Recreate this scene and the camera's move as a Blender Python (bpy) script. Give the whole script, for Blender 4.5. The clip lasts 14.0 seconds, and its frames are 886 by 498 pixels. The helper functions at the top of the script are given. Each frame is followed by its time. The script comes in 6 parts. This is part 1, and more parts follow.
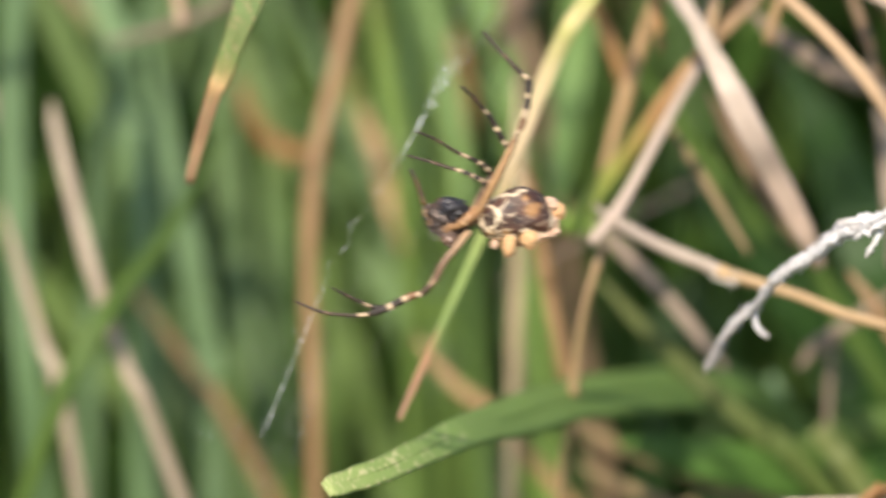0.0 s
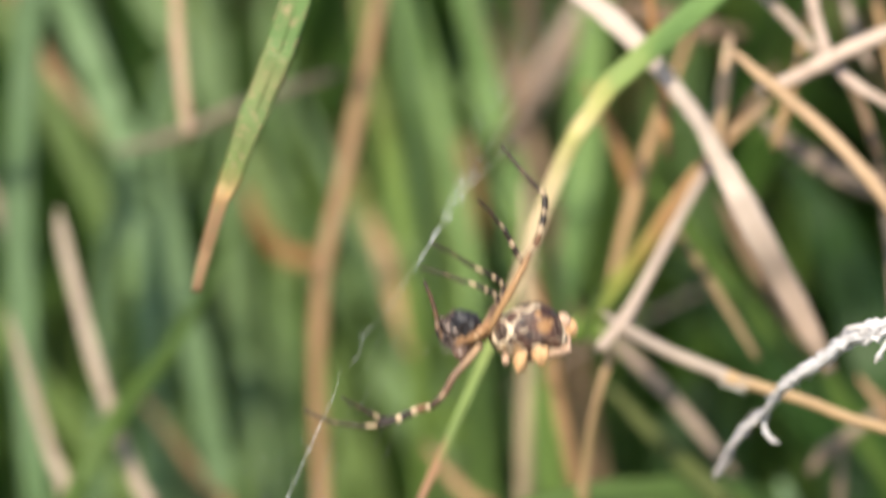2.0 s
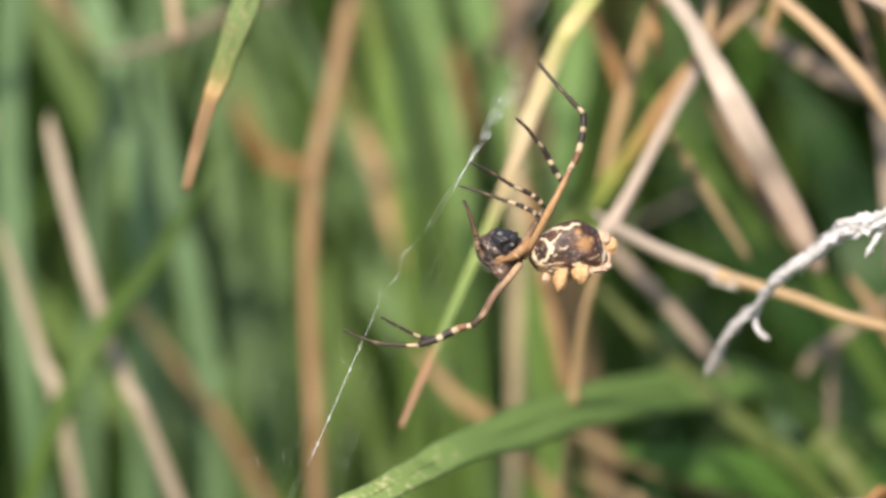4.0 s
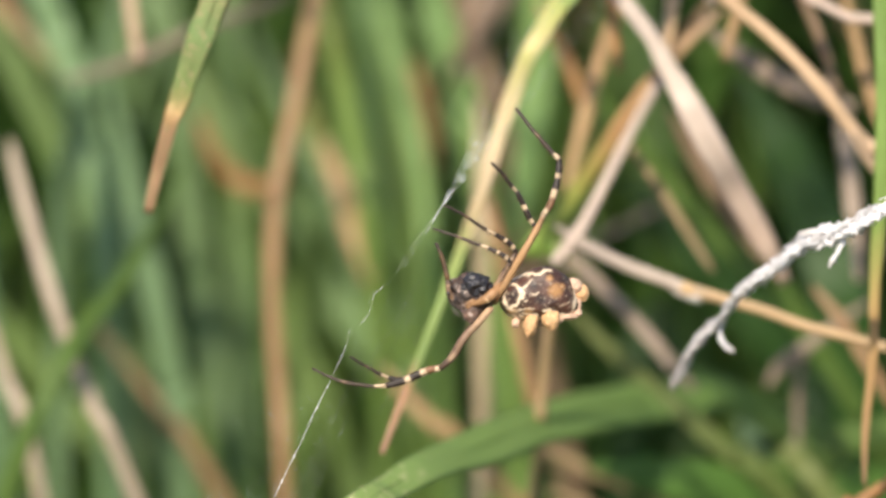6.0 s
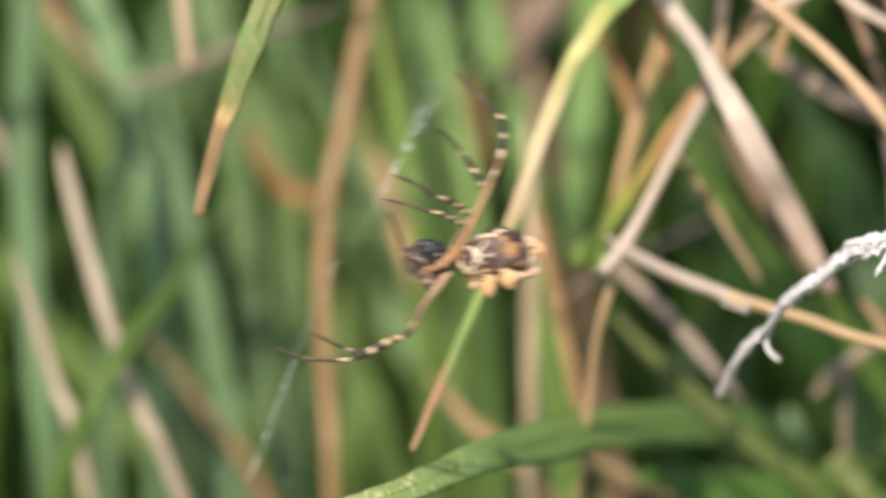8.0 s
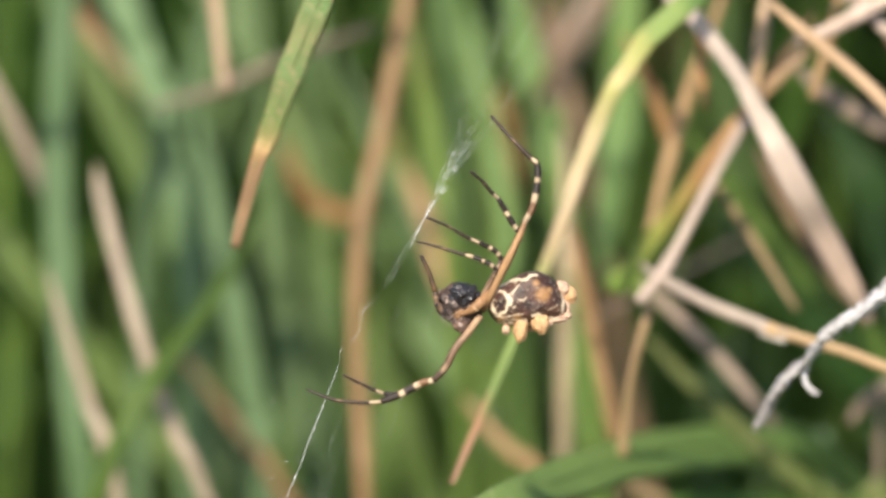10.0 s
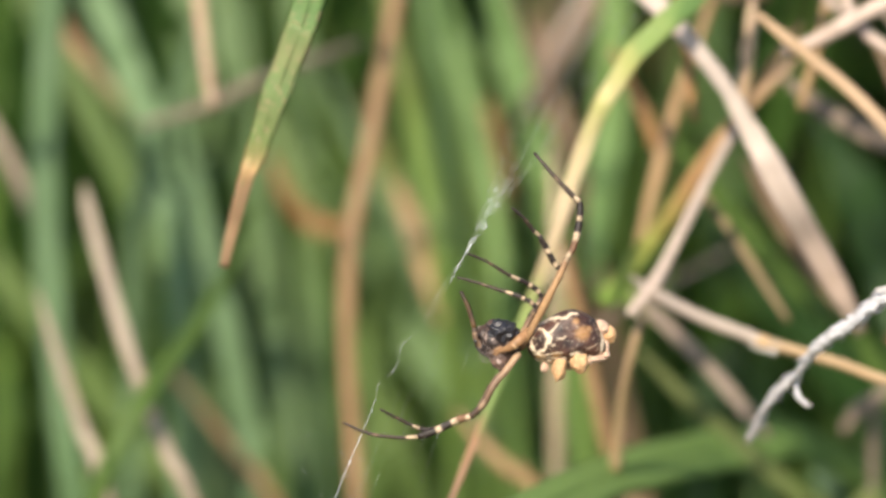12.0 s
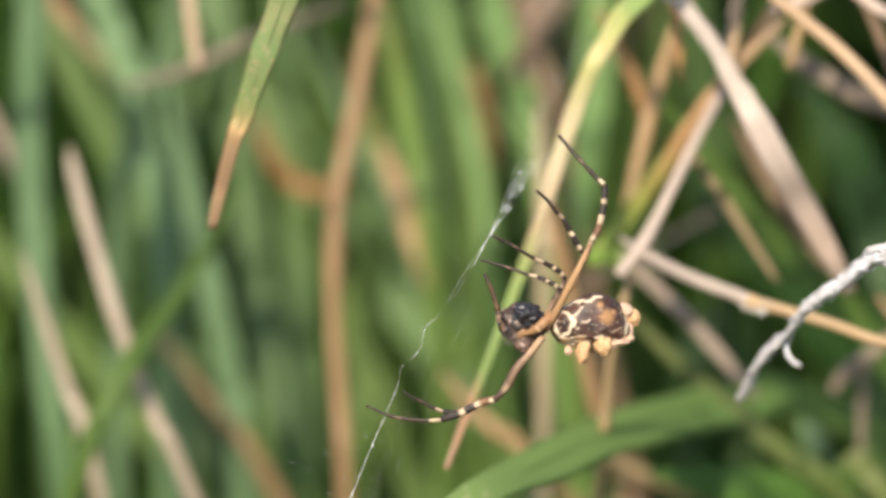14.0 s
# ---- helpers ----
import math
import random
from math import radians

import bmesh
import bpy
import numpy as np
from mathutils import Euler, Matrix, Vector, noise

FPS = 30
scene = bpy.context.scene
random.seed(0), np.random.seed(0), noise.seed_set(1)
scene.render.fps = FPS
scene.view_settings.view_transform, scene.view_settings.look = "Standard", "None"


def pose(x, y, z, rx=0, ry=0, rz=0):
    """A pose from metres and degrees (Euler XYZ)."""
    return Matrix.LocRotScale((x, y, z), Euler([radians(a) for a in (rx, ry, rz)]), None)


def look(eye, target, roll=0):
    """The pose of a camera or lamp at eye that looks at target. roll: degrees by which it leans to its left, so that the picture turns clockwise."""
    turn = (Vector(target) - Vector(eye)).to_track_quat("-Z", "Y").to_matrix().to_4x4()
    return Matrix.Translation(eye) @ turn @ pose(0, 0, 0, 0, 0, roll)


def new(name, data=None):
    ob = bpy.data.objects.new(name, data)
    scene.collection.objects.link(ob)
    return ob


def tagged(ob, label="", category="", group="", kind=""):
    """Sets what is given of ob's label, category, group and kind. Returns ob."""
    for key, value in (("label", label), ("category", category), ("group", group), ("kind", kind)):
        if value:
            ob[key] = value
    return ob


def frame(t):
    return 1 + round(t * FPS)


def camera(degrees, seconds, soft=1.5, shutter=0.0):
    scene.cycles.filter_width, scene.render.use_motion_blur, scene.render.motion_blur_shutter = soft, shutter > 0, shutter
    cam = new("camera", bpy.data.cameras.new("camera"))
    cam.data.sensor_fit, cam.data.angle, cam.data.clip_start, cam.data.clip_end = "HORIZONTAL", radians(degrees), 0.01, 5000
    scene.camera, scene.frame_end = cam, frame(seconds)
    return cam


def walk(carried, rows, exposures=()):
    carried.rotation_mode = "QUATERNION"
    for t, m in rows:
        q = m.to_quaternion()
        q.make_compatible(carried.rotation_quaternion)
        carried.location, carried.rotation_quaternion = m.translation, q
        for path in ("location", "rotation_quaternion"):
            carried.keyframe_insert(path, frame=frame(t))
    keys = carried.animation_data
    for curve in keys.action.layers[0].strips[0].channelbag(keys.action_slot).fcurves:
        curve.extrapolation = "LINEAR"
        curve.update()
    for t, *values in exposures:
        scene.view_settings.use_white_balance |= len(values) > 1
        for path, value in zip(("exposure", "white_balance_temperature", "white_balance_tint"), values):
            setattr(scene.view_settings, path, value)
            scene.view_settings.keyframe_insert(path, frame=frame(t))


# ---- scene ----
# ---- camera: a hand-held close-up with a long lens, wide open ----
cam = camera(10.0, 14.0, soft=2.9, shutter=0.5)
cam.data.dof.use_dof = True
cam.data.dof.focus_distance = 0.45
cam.data.dof.aperture_fstop = 18.5
PATH = [
    (0.0, pose(-0.00022, -0.43748, 0.26475, 74.4316, -1.6258, -0.0330)),
    (0.2, pose(-0.00084, -0.43614, 0.26436, 74.4227, -1.5495, -0.2247)),
    (0.5, pose(-0.00131, -0.43480, 0.26384, 74.5323, -1.5127, -0.3194)),
    (0.8, pose(-0.00061, -0.43446, 0.26348, 74.6282, -1.6686, -0.3276)),
    (1.0, pose(-0.00009, -0.43444, 0.26340, 74.8127, -1.7594, -0.3030)),
    (1.2, pose(0.00005, -0.43463, 0.26350, 74.9022, -1.6364, -0.0206)),
    (1.5, pose(0.00011, -0.43527, 0.26403, 75.0970, -1.4233, 0.0377)),
    (1.8, pose(0.00024, -0.43581, 0.26488, 75.2720, -1.3450, 0.0388)),
    (2.0, pose(0.00029, -0.43603, 0.26515, 75.5583, -1.2925, 0.0291)),
    (2.5, pose(0.00018, -0.43619, 0.26483, 75.0382, -1.1282, -0.0310)),
    (2.8, pose(0.00024, -0.43630, 0.26390, 74.7911, -1.1774, -0.0258)),
    (3.0, pose(0.00032, -0.43641, 0.26311, 74.8778, -1.2246, -0.0997)),
    (5.3, pose(0.00088, -0.43759, 0.25929, 75.0943, -0.6122, -0.3872)),
    (5.5, pose(0.00099, -0.43760, 0.25928, 75.2480, -0.4971, -0.5003)),
    (5.8, pose(0.00117, -0.43722, 0.26019, 75.1250, -0.2946, -0.5997)),
    (6.0, pose(0.00122, -0.43675, 0.26087, 75.1235, -0.2079, -0.6993)),
    (6.2, pose(0.00118, -0.43634, 0.26108, 75.0931, -0.1600, -0.7553)),
    (6.5, pose(0.00111, -0.43605, 0.26114, 74.6455, -0.1417, -0.7964)),
    (6.8, pose(0.00111, -0.43638, 0.26113, 74.9262, -0.2583, -0.8890)),
    (7.0, pose(0.00113, -0.43680, 0.26113, 75.1667, -0.3140, -0.7539)),
    (7.2, pose(0.00123, -0.43723, 0.26111, 75.2225, -0.3632, -0.6257)),
    (7.5, pose(0.00156, -0.43792, 0.26080, 74.9269, -0.4487, -0.4758)),
    (7.8, pose(0.00192, -0.43862, 0.25972, 75.5026, -0.3989, -0.0256)),
    (8.0, pose(0.00202, -0.43881, 0.25928, 75.4428, -0.4587, 0.0279)),
    (8.2, pose(0.00198, -0.43877, 0.25939, 75.4392, -0.5600, 0.0458)),
    (10.3, pose(-0.00035, -0.43567, 0.26639, 74.9764, -0.8381, 0.4091)),
    (10.5, pose(-0.00039, -0.43541, 0.26687, 75.0533, -0.7987, 0.5576)),
    (10.8, pose(-0.00009, -0.43506, 0.26730, 75.0448, -0.5435, 0.5340)),
    (11.0, pose(0.00008, -0.43473, 0.26738, 74.9622, -0.4873, 0.1558)),
    (11.2, pose(-0.00007, -0.43426, 0.26737, 74.8387, -0.4305, 0.1533)),
    (11.5, pose(-0.00036, -0.43382, 0.26723, 74.9151, -0.2770, 0.2831)),
    (12.0, pose(0.00013, -0.43456, 0.26671, 74.9966, -0.0007, -0.0037)),
    (12.2, pose(0.00037, -0.43494, 0.26702, 74.8506, 0.0219, 0.0748)),
    (12.5, pose(0.00053, -0.43521, 0.26758, 74.4731, 0.0236, 0.0362)),
    (12.8, pose(0.00040, -0.43497, 0.26739, 74.6258, 0.1020, 0.0546)),
    (13.0, pose(0.00033, -0.43462, 0.26729, 74.5313, 0.1881, -0.0759)),
    (13.2, pose(0.00052, -0.43422, 0.26754, 74.5708, 0.3071, -0.3117)),
    (13.5, pose(0.00088, -0.43367, 0.26799, 74.4993, 0.4108, -0.4862)),
    (13.8, pose(-0.00006, -0.43331, 0.26699, 74.4528, 0.3134, -0.2325)),
    (14.0, pose(-0.00130, -0.43313, 0.26568, 74.6251, 0.0958, -0.3381)),
]
walk(cam, PATH)

# ---- light: a hazy afternoon sun, high in front, and the sky ----
SUN_ELEVATION, SUN_AZIMUTH = 44.0, 200.0
world = bpy.data.worlds.new("sky")
scene.world = world
world.use_nodes = True
sky = world.node_tree.nodes.new("ShaderNodeTexSky")
sky.sky_type = "NISHITA"
sky.sun_disc = False
sky.sun_elevation = radians(SUN_ELEVATION)
sky.sun_rotation = radians(SUN_AZIMUTH)
world.node_tree.links.new(sky.outputs["Color"], world.node_tree.nodes["Background"].inputs["Color"])
world.node_tree.nodes["Background"].inputs["Strength"].default_value = 0.125
sun = new("sun", bpy.data.lights.new("sun", "SUN"))
sun.data.energy = 3.9
sun.data.angle = radians(2.0)
sun.data.color = (1.0, 0.895, 0.72)
az, el = radians(SUN_AZIMUTH), radians(SUN_ELEVATION)
toward = Vector((math.sin(az) * math.cos(el), math.cos(az) * math.cos(el), math.sin(el)))
sun.matrix_world = look(toward * 3.0, (0, 0, 0))
scene.view_settings.exposure = 0.60


# ---- materials ----
def node(nt, kind, **inputs):
    n = nt.nodes.new(kind)
    for key, value in inputs.items():
        n.inputs[key.replace("_", " ")].default_value = value
    return n


def ramp(nt, stops, source=None):
    r = nt.nodes.new("ShaderNodeValToRGB")
    while len(r.color_ramp.elements) < len(stops):
        r.color_ramp.elements.new(0.5)
    for e, (at, colour) in zip(r.color_ramp.elements, stops):
        e.position, e.color = at, (*colour, 1)
    if source is not None:
        nt.links.new(source, r.inputs["Fac"])
    return r


def times(nt, a, b, mode="MULTIPLY", amount=1.0):
    m = nt.nodes.new("ShaderNodeMixRGB")
    m.blend_type, m.inputs[0].default_value = mode, amount
    nt.links.new(a, m.inputs[1])
    nt.links.new(b, m.inputs[2])
    return m.outputs[0]


def value_spread(nt, source, low, high):
    r = nt.nodes.new("ShaderNodeMapRange")
    r.inputs["To Min"].default_value, r.inputs["To Max"].default_value = low, high
    nt.links.new(source, r.inputs["Value"])
    return r.outputs[0]


def stretched(nt, x, y, scale, detail=3.0):
    uv = nt.nodes.new("ShaderNodeUVMap")
    mp = nt.nodes.new("ShaderNodeMapping")
    mp.inputs["Scale"].default_value = (x, y, 1)
    nz = node(nt, "ShaderNodeTexNoise", Scale=scale, Detail=detail, Roughness=0.6)
    nt.links.new(uv.outputs[0], mp.inputs[0])
    nt.links.new(mp.outputs[0], nz.inputs["Vector"])
    return nz.outputs["Fac"]


def leaf_material(name, stops, through_light=0.42, rough=0.5, blotch=0.35, veins=0.22, per_island=False, speckle=None, speckle_to=1.0):
    """A leaf: pigment along its length by the stops, veins, blotches, and light through it."""
    m = bpy.data.materials.new(name)
    m.use_nodes = True
    nt = m.node_tree
    nt.nodes.clear()
    uv = nt.nodes.new("ShaderNodeUVMap")
    sep = nt.nodes.new("ShaderNodeSeparateXYZ")
    nt.links.new(uv.outputs[0], sep.inputs[0])
    if per_island:
        rnd = nt.nodes.new("ShaderNodeNewGeometry").outputs["Random Per Island"]
        base = ramp(nt, stops, rnd)
    else:
        rnd = nt.nodes.new("ShaderNodeObjectInfo").outputs["Random"]
        wob = nt.nodes.new("ShaderNodeMath")
        wob.operation = "MULTIPLY_ADD"
        wob.inputs[1].default_value = 0.10
        sub = nt.nodes.new("ShaderNodeMath")
        sub.operation = "SUBTRACT"
        sub.inputs[1].default_value = 0.05
        nt.links.new(stretched(nt, 2, 7, 1.6), wob.inputs[0])
        nt.links.new(sep.outputs["Y"], wob.inputs[2])
        nt.links.new(wob.outputs[0], sub.inputs[0])
        base = ramp(nt, stops, sub.outputs[0])
    vein = stretched(nt, 16, 0.8, 1.0, 2.0)
    blot = stretched(nt, 1.5, 9, 1.4, 4.0)
    colour = base.outputs["Color"]
    hue = nt.nodes.new("ShaderNodeHueSaturation")
    nt.links.new(colour, hue.inputs["Color"])
    nt.links.new(value_spread(nt, rnd, 0.82, 1.16), hue.inputs["Value"])
    colour = times(nt, hue.outputs[0], value_spread(nt, vein, 1 - veins, 1 + veins))
    colour = times(nt, colour, value_spread(nt, blot, 1 - blotch, 1 + blotch))
    if speckle:
        spots = ramp(nt, [(0.53, (0, 0, 0)), (0.64, (1, 1, 1))], stretched(nt, 8, 80, 1.0, 3.0))
        tint = nt.nodes.new("ShaderNodeMixRGB")
        near_tip = ramp(nt, [(speckle_to * 0.6, (1, 1, 1)), (speckle_to, (0, 0, 0))], sep.outputs["Y"])
        nt.links.new(times(nt, spots.outputs[0], near_tip.outputs[0]), tint.inputs[0])
        nt.links.new(colour, tint.inputs[1])
        tint.inputs[2].default_value = (*speckle, 1)
        colour = tint.outputs[0]
    skin = node(nt, "ShaderNodeBsdfPrincipled", Roughness=rough)
    skin.inputs["Specular IOR Level"].default_value = 0.35
    nt.links.new(colour, skin.inputs["Base Color"])
    bump = node(nt, "ShaderNodeBump", Strength=0.35, Distance=0.0002)
    nt.links.new(vein, bump.inputs["Height"])
    nt.links.new(bump.outputs[0], skin.inputs["Normal"])
    out = nt.nodes.new("ShaderNodeOutputMaterial")
    if through_light > 0:
        glow = nt.nodes.new("ShaderNodeBsdfTranslucent")
        nt.links.new(colour, glow.inputs["Color"])
        mix = nt.nodes.new("ShaderNodeMixShader")
        mix.inputs[0].default_value = through_light
        nt.links.new(skin.outputs[0], mix.inputs[1])
        nt.links.new(glow.outputs[0], mix.inputs[2])
        nt.links.new(mix.outputs[0], out.inputs[0])
    else:
        nt.links.new(skin.outputs[0], out.inputs[0])
    return m


def plain(name, colour, rough=0.5, spread=0.25, scale=900.0, bump=0.2, spec=0.4):
    """A plain skin with grain at two sizes."""
    m = bpy.data.materials.new(name)
    m.use_nodes = True
    nt = m.node_tree
    skin = nt.nodes["Principled BSDF"]
    co = nt.nodes.new("ShaderNodeTexCoord")
    a = node(nt, "ShaderNodeTexNoise", Scale=scale, Detail=3.0)
    b = node(nt, "ShaderNodeTexNoise", Scale=scale * 5, Detail=3.0)
    for n in (a, b):
        nt.links.new(co.outputs["Object"], n.inputs["Vector"])
    rgb = nt.nodes.new("ShaderNodeRGB")
    rgb.outputs[0].default_value = (*colour, 1)
    c = times(nt, rgb.outputs[0], value_spread(nt, a.outputs["Fac"], 1 - spread, 1 + spread))
    c = times(nt, c, value_spread(nt, b.outputs["Fac"], 1 - spread, 1 + spread))
    nt.links.new(c, skin.inputs["Base Color"])
    skin.inputs["Roughness"].default_value = rough
    skin.inputs["Specular IOR Level"].default_value = spec
    bp = node(nt, "ShaderNodeBump", Strength=bump, Distance=0.0002)
    nt.links.new(b.outputs["Fac"], bp.inputs["Height"])
    nt.links.new(bp.outputs[0], skin.inputs["Normal"])
    return m


GREEN, BLUEGREEN = (0.180, 0.280, 0.063), (0.179, 0.285, 0.107)
# the darkest green has the shade of the tangle's gaps in its colour
LIME, BROWN_TIP, SHADE_GREEN = (0.25, 0.38, 0.08), (0.50, 0.31, 0.19), (0.026, 0.068, 0.013)
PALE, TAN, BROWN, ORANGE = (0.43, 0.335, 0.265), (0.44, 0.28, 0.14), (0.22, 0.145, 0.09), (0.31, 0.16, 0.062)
M = {
    "green": leaf_material("green_blade", [(0, GREEN), (1, GREEN)]),
    "midgreen": leaf_material("middle_green_blade", [(0, (0.132, 0.22, 0.048)), (1, (0.132, 0.22, 0.048))]),
    "bluegreen": leaf_material("dull_green_blade", [(0, BLUEGREEN), (1, BLUEGREEN)]),
    # green darkened below leaf colour, in place of shade behind the tangle
    "deep": leaf_material("shade_darkened_blade", [(0, SHADE_GREEN), (1, (0.045, 0.11, 0.02))]),
    "palelime": leaf_material("pale_green_blade", [(0, (0.20, 0.34, 0.11)), (0.5, (0.23, 0.37, 0.12)), (1, LIME)]),
    "limeyellow": leaf_material("yellowing_blade", [(0, (0.30, 0.27, 0.10)), (0.5, LIME), (1, GREEN)]),
    "olive": leaf_material("olive_blade", [(0, (0.20, 0.23, 0.075)), (0.5, (0.16, 0.21, 0.055)), (1, (0.14, 0.22, 0.05))]),
    "lightgreen": leaf_material("light_bluish_green_blade", [(0, (0.242, 0.375, 0.180)), (1, (0.232, 0.36, 0.170))]),
    "drytip": leaf_material("blade_with_dry_tip", [(0, BROWN_TIP), (0.17, (0.54, 0.34, 0.20)), (0.24, (0.60, 0.40, 0.17)), (0.29, (0.44, 0.37, 0.15)), (0.33, (0.21, 0.29, 0.09)), (0.38, (0.27, 0.33, 0.13)), (0.42, (0.20, 0.29, 0.10)), (0.47, (0.30, 0.33, 0.14)), (0.54, (0.17, 0.28, 0.09)), (1, (0.16, 0.28, 0.08))], 0.35, veins=0.07, speckle=(0.46, 0.38, 0.20)),
    "yellowblade": leaf_material("yellowed_blade", [(0, BROWN_TIP), (0.09, (0.50, 0.29, 0.16)), (0.12, (0.30, 0.40, 0.13)), (0.19, (0.36, 0.47, 0.15)), (0.24, (0.42, 0.48, 0.16)), (0.27, (0.60, 0.47, 0.26)), (0.315, (0.78, 0.62, 0.40)), (0.385, (0.80, 0.67, 0.39)), (0.43, (0.60, 0.58, 0.22)), (0.48, (0.78, 0.68, 0.34)), (0.55, (0.62, 0.62, 0.22)), (0.60, (0.36, 0.48, 0.15)), (0.655, (0.34, 0.45, 0.14)), (0.69, (0.22, 0.37, 0.11)), (1, (0.20, 0.34, 0.10))], 0.35, blotch=0.45),
    "edgeblade": leaf_material("half_dry_blade", [(0, (0.46, 0.29, 0.16)), (0.15, (0.60, 0.38, 0.17)), (0.25, (0.62, 0.40, 0.17)), (0.30, (0.54, 0.46, 0.15)), (0.35, (0.30, 0.42, 0.10)), (0.5, (0.24, 0.38, 0.08)), (1, GREEN)]),
    "speckleleaf": leaf_material("speckled_leaf", [(0, (0.50, 0.58, 0.23)), (0.2, (0.38, 0.50, 0.16)), (0.36, (0.28, 0.41, 0.12)), (0.5, (0.24, 0.36, 0.10)), (0.7, (0.20, 0.32, 0.08)), (1, (0.12, 0.22, 0.05))], rough=0.7, blotch=0.15, veins=0.08, speckle=(0.80, 0.74, 0.42), speckle_to=0.40),
    "pinkpale": leaf_material("bleached_leaf", [(0, (0.55, 0.42, 0.34)), (1, (0.59, 0.46, 0.38))], 0.15, 0.55, 0.35, 0.35),
    "pinktan": leaf_material("pinkish_tan_straw", [(0, (0.52, 0.37, 0.25)), (1, (0.50, 0.33, 0.19))], 0.1, 0.45),
    "pinkleaf": leaf_material("bleached_broad_leaf", [(0, (0.46, 0.34, 0.26)), (0.1, (0.50, 0.37, 0.29)), (0.19, (0.56, 0.43, 0.35)), (0.27, (0.62, 0.50, 0.42)), (0.37, (0.64, 0.52, 0.44)), (0.43, (0.50, 0.41, 0.34)), (0.6, (0.52, 0.43, 0.37)), (0.68, (0.60, 0.49, 0.42)), (1, (0.58, 0.47, 0.40))], 0.15, 0.6, 0.3, 0.45),
    "palepink": leaf_material("pinkish_pale_straw", [(0, (0.47, 0.37, 0.30)), (1, (0.50, 0.39, 0.32))], 0.1, 0.55, 0.35, 0.35),
    "dullgreen": leaf_material("dull_bluish_blade", [(0, (0.15, 0.25, 0.11)), (1, (0.15, 0.25, 0.105))]),
    "greypink": leaf_material("grey_pink_straw", [(0, (0.34, 0.26, 0.205)), (1, (0.32, 0.245, 0.19))], 0.1, 0.6),
    "olivetan": leaf_material("olive_tan_straw", [(0, (0.30, 0.22, 0.11)), (1, (0.31, 0.22, 0.12))], 0.12, 0.55),
    "pale": leaf_material("pale_straw", [(0, PALE), (1, PALE)], 0.12, 0.55),
    "dulltan": leaf_material("dull_pale_straw", [(0, (0.37, 0.295, 0.22)), (1, (0.37, 0.295, 0.22))], 0.12, 0.55),
    "honey": leaf_material("honey_tan_straw", [(0, (0.56, 0.385, 0.215)), (1, (0.54, 0.36, 0.18))], 0.1, 0.45),
    "greentan": leaf_material("greenish_tan_straw", [(0, (0.44, 0.345, 0.22)), (1, (0.44, 0.36, 0.22))], 0.12, 0.55),
    "freshgreen": leaf_material("fresh_green_leaf", [(0, (0.115, 0.24, 0.042)), (1, (0.125, 0.25, 0.045))]),
    "tanfade": leaf_material("tan_leaf_turning_green", [(0, TAN), (0.55, (0.40, 0.25, 0.13)), (0.72, (0.34, 0.27, 0.14)), (0.85, (0.22, 0.27, 0.10)), (1, (0.18, 0.28, 0.09))], 0.2, 0.5),
    "tan": leaf_material("tan_straw", [(0, TAN), (1, TAN)], 0.1, 0.5),
    "orangetan": leaf_material("orange_tan_stem", [(0, (0.27, 0.165, 0.080)), (1, (0.285, 0.175, 0.088))], 0.1, 0.55),
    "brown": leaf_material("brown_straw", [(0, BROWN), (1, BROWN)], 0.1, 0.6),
    "greybrown": leaf_material("grey_brown_straw", [(0, (0.27, 0.205, 0.15)), (1, (0.25, 0.19, 0.14))], 0.1, 0.6),
    "russet": leaf_material("russet_straw", [(0, (0.34, 0.205, 0.10)), (1, (0.30, 0.18, 0.09))], 0.1, 0.55),
    "orange": leaf_material("orange_straw", [(0, ORANGE), (1, ORANGE)], 0.12, 0.55),
    "paletan": leaf_material("two_tone_straw", [(0, (0.50, 0.40, 0.33)), (0.37, (0.52, 0.42, 0.34)), (0.42, (0.52, 0.35, 0.19)), (1, (0.54, 0.36, 0.19))], 0.1, 0.5),
    "orangelime": leaf_material("turning_blade", [(0, LIME), (0.25, (0.30, 0.29, 0.07)), (0.42, (0.36, 0.20, 0.08)), (0.7, TAN), (1, (0.33, 0.22, 0.14))], 0.2),
    "wool": leaf_material("whitish_wool", [(0, (0.74, 0.69, 0.62)), (1, (0.74, 0.69, 0.62))], 0.2, 0.8),
    "white": leaf_material("bleached_stem", [(0, (0.55, 0.50, 0.48)), (0.2, (0.64, 0.60, 0.59)), (0.45, (0.74, 0.71, 0.72)), (1, (0.74, 0.72, 0.72))], 0.12, 0.8, 0.22, 0.3),
}


# ---- builders ----
def part(name, bm, material, parent=None, label=""):
    me = bpy.data.meshes.new(name)
    bm.to_mesh(me)
    bm.free()
    for p in me.polygons:
        p.use_smooth = True
    me.materials.append(material)
    ob = new(name, me)
    if parent is not None:
        ob.parent = parent
    if label:
        tagged(ob, label)
    return ob


def glide(points, steps):
    """Points along a smooth curve through the control points, with the control index of each."""
    p = [Vector(q) for q in points]
    p = [p[0] * 2 - p[1]] + p + [p[-1] * 2 - p[-2]]
    out = []
    n = len(p) - 3
    for i in range(n):
        a, b, c, d = p[i:i + 4]
        for k in range(steps + (i == n - 1)):
            t = k / steps
            out.append((0.5 * (2 * b + (c - a) * t + (2 * a - 5 * b + 4 * c - d) * t * t + (3 * b - a - 3 * c + d) * t ** 3), i + t))
    return out


